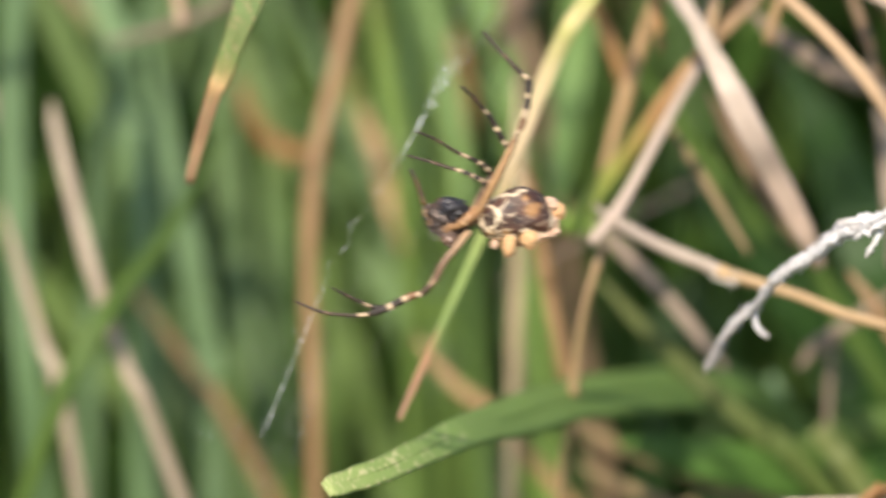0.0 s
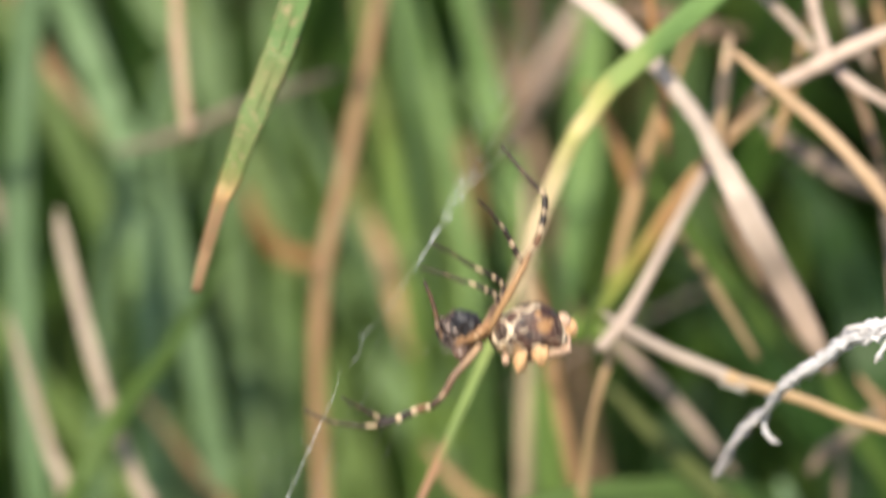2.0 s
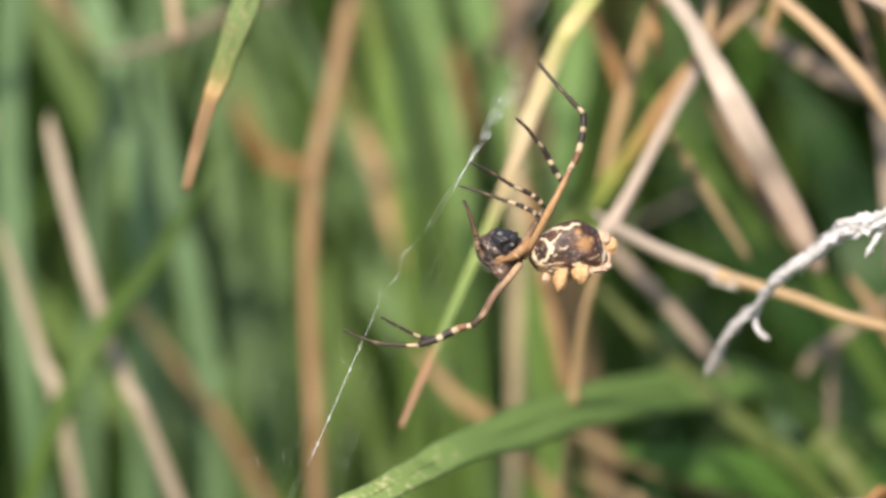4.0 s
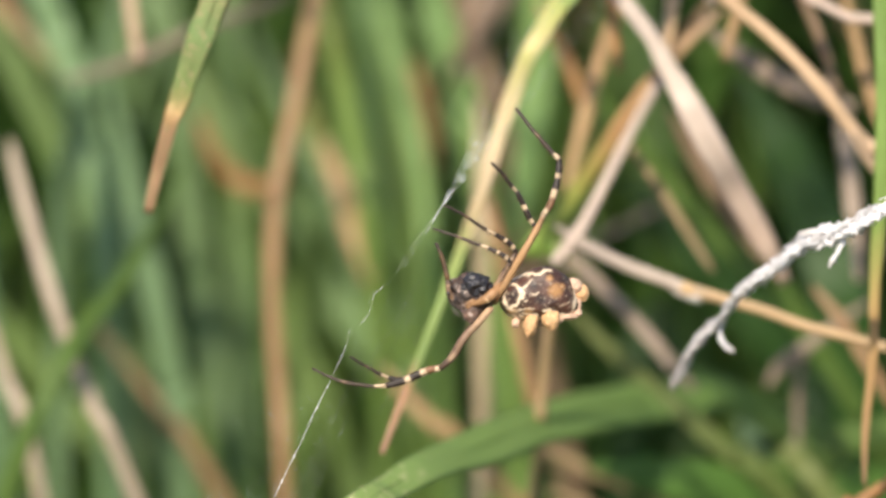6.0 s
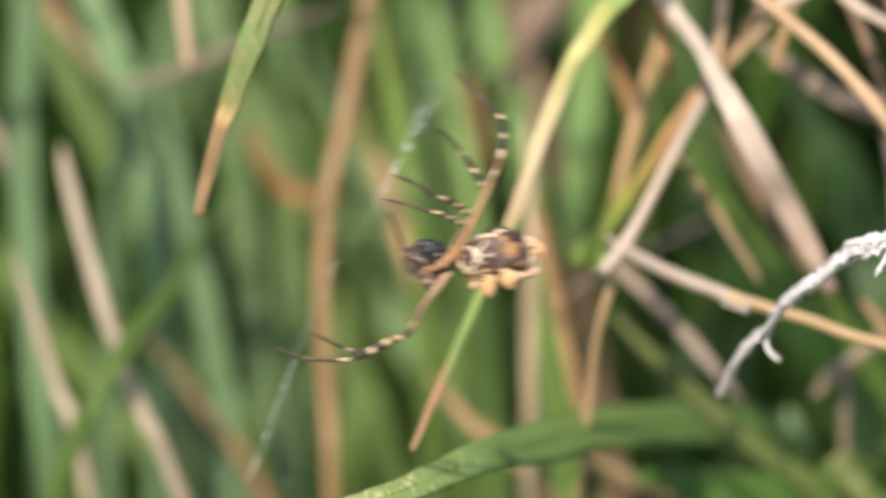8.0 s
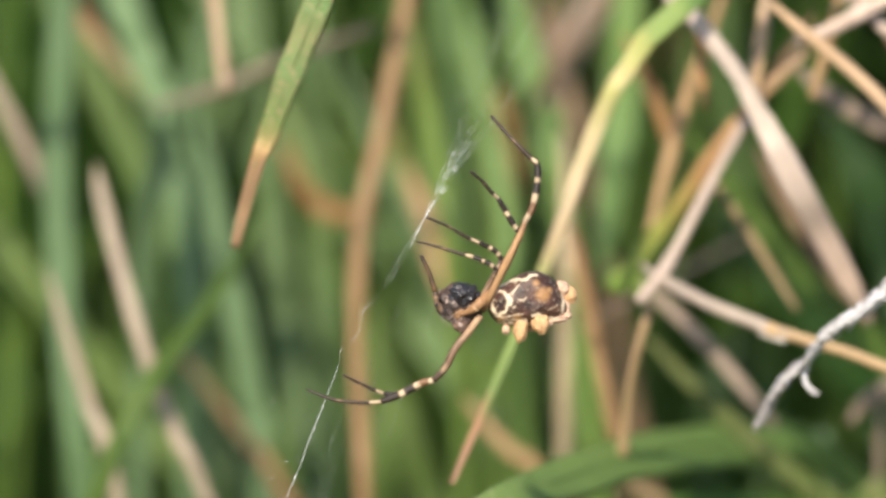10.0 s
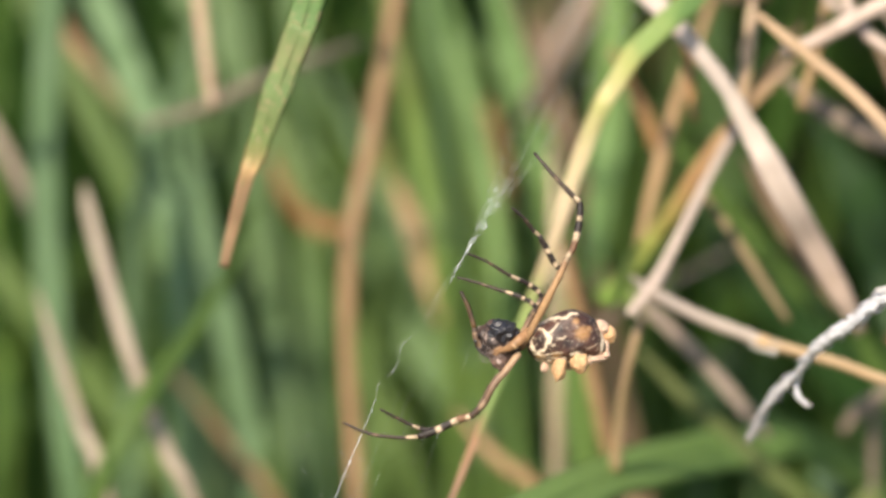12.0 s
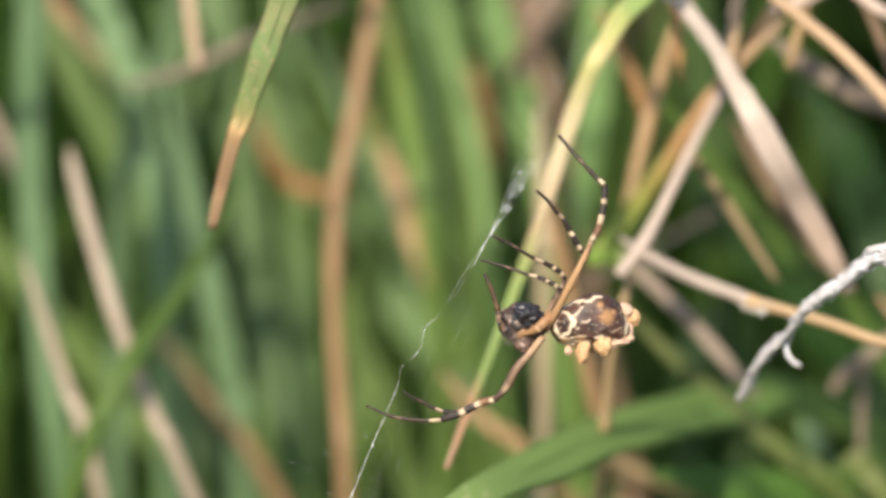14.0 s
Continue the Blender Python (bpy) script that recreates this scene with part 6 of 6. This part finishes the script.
# the hanging yellowed blade swings a little
BLADE_SWAY = [
    (0.0, pose(0.0278, 0.0535, 0.1644, 0, 2.04, 0)),
    (0.5, pose(0.0278, 0.0535, 0.1644, 0, 3.11, 0)),
    (1.0, pose(0.0278, 0.0535, 0.1644, 0, 4.58, 0)),
    (1.5, pose(0.0278, 0.0535, 0.1644, 0, 1.98, 0)),
    (2.5, pose(0.0278, 0.0535, 0.1644, 0, 1.99, 0)),
    (3.0, pose(0.0278, 0.0535, 0.1644, 0, 2.01, 0)),
    (5.5, pose(0.0278, 0.0535, 0.1644, 0, 0.57, 0)),
    (6.0, pose(0.0278, 0.0535, 0.1644, 0, 0.09, 0)),
    (6.5, pose(0.0278, 0.0535, 0.1644, 0, 0.07, 0)),
    (7.0, pose(0.0278, 0.0535, 0.1644, 0, 0.62, 0)),
    (7.5, pose(0.0278, 0.0535, 0.1644, 0, 1.49, 0)),
    (8.0, pose(0.0278, 0.0535, 0.1644, 0, 2.08, 0)),
    (12.5, pose(0.0278, 0.0535, 0.1644, 0, 0.97, 0)),
    (13.0, pose(0.0278, 0.0535, 0.1644, 0, 1.38, 0)),
    (13.5, pose(0.0278, 0.0535, 0.1644, 0, 0.59, 0)),
    (14.0, pose(0.0278, 0.0535, 0.1644, 0, 0.20, 0)),
]
# the low leaf nods
LEAF_SWAY = [
    (0.0, pose(0.0198, 0.0580, 0.1116, 0, -0.00, 0)),
    (0.5, pose(0.0198, 0.0580, 0.1116, 0, 3.38, 0)),
    (1.0, pose(0.0198, 0.0580, 0.1116, 0, 4.87, 0)),
    (3.0, pose(0.0198, 0.0580, 0.1116, 0, -2.37, 0)),
    (5.5, pose(0.0198, 0.0580, 0.1116, 0, -6.29, 0)),
    (6.0, pose(0.0198, 0.0580, 0.1116, 0, -5.45, 0)),
    (6.5, pose(0.0198, 0.0580, 0.1116, 0, -8.45, 0)),
    (7.0, pose(0.0198, 0.0580, 0.1116, 0, -2.79, 0)),
    (7.5, pose(0.0198, 0.0580, 0.1116, 0, -3.81, 0)),
    (8.0, pose(0.0198, 0.0580, 0.1116, 0, 1.48, 0)),
    (12.5, pose(0.0198, 0.0580, 0.1116, 0, -5.22, 0)),
    (13.0, pose(0.0198, 0.0580, 0.1116, 0, -0.95, 0)),
    (13.5, pose(0.0198, 0.0580, 0.1116, 0, -7.04, 0)),
    (14.0, pose(0.0198, 0.0580, 0.1116, 0, -7.20, 0)),
]


def motions():
    walk(spider, SWAY)
    walk(web, SWAY)
    walk(yellow_blade, BLADE_SWAY)
    walk(low_leaf, LEAF_SWAY)


motions()
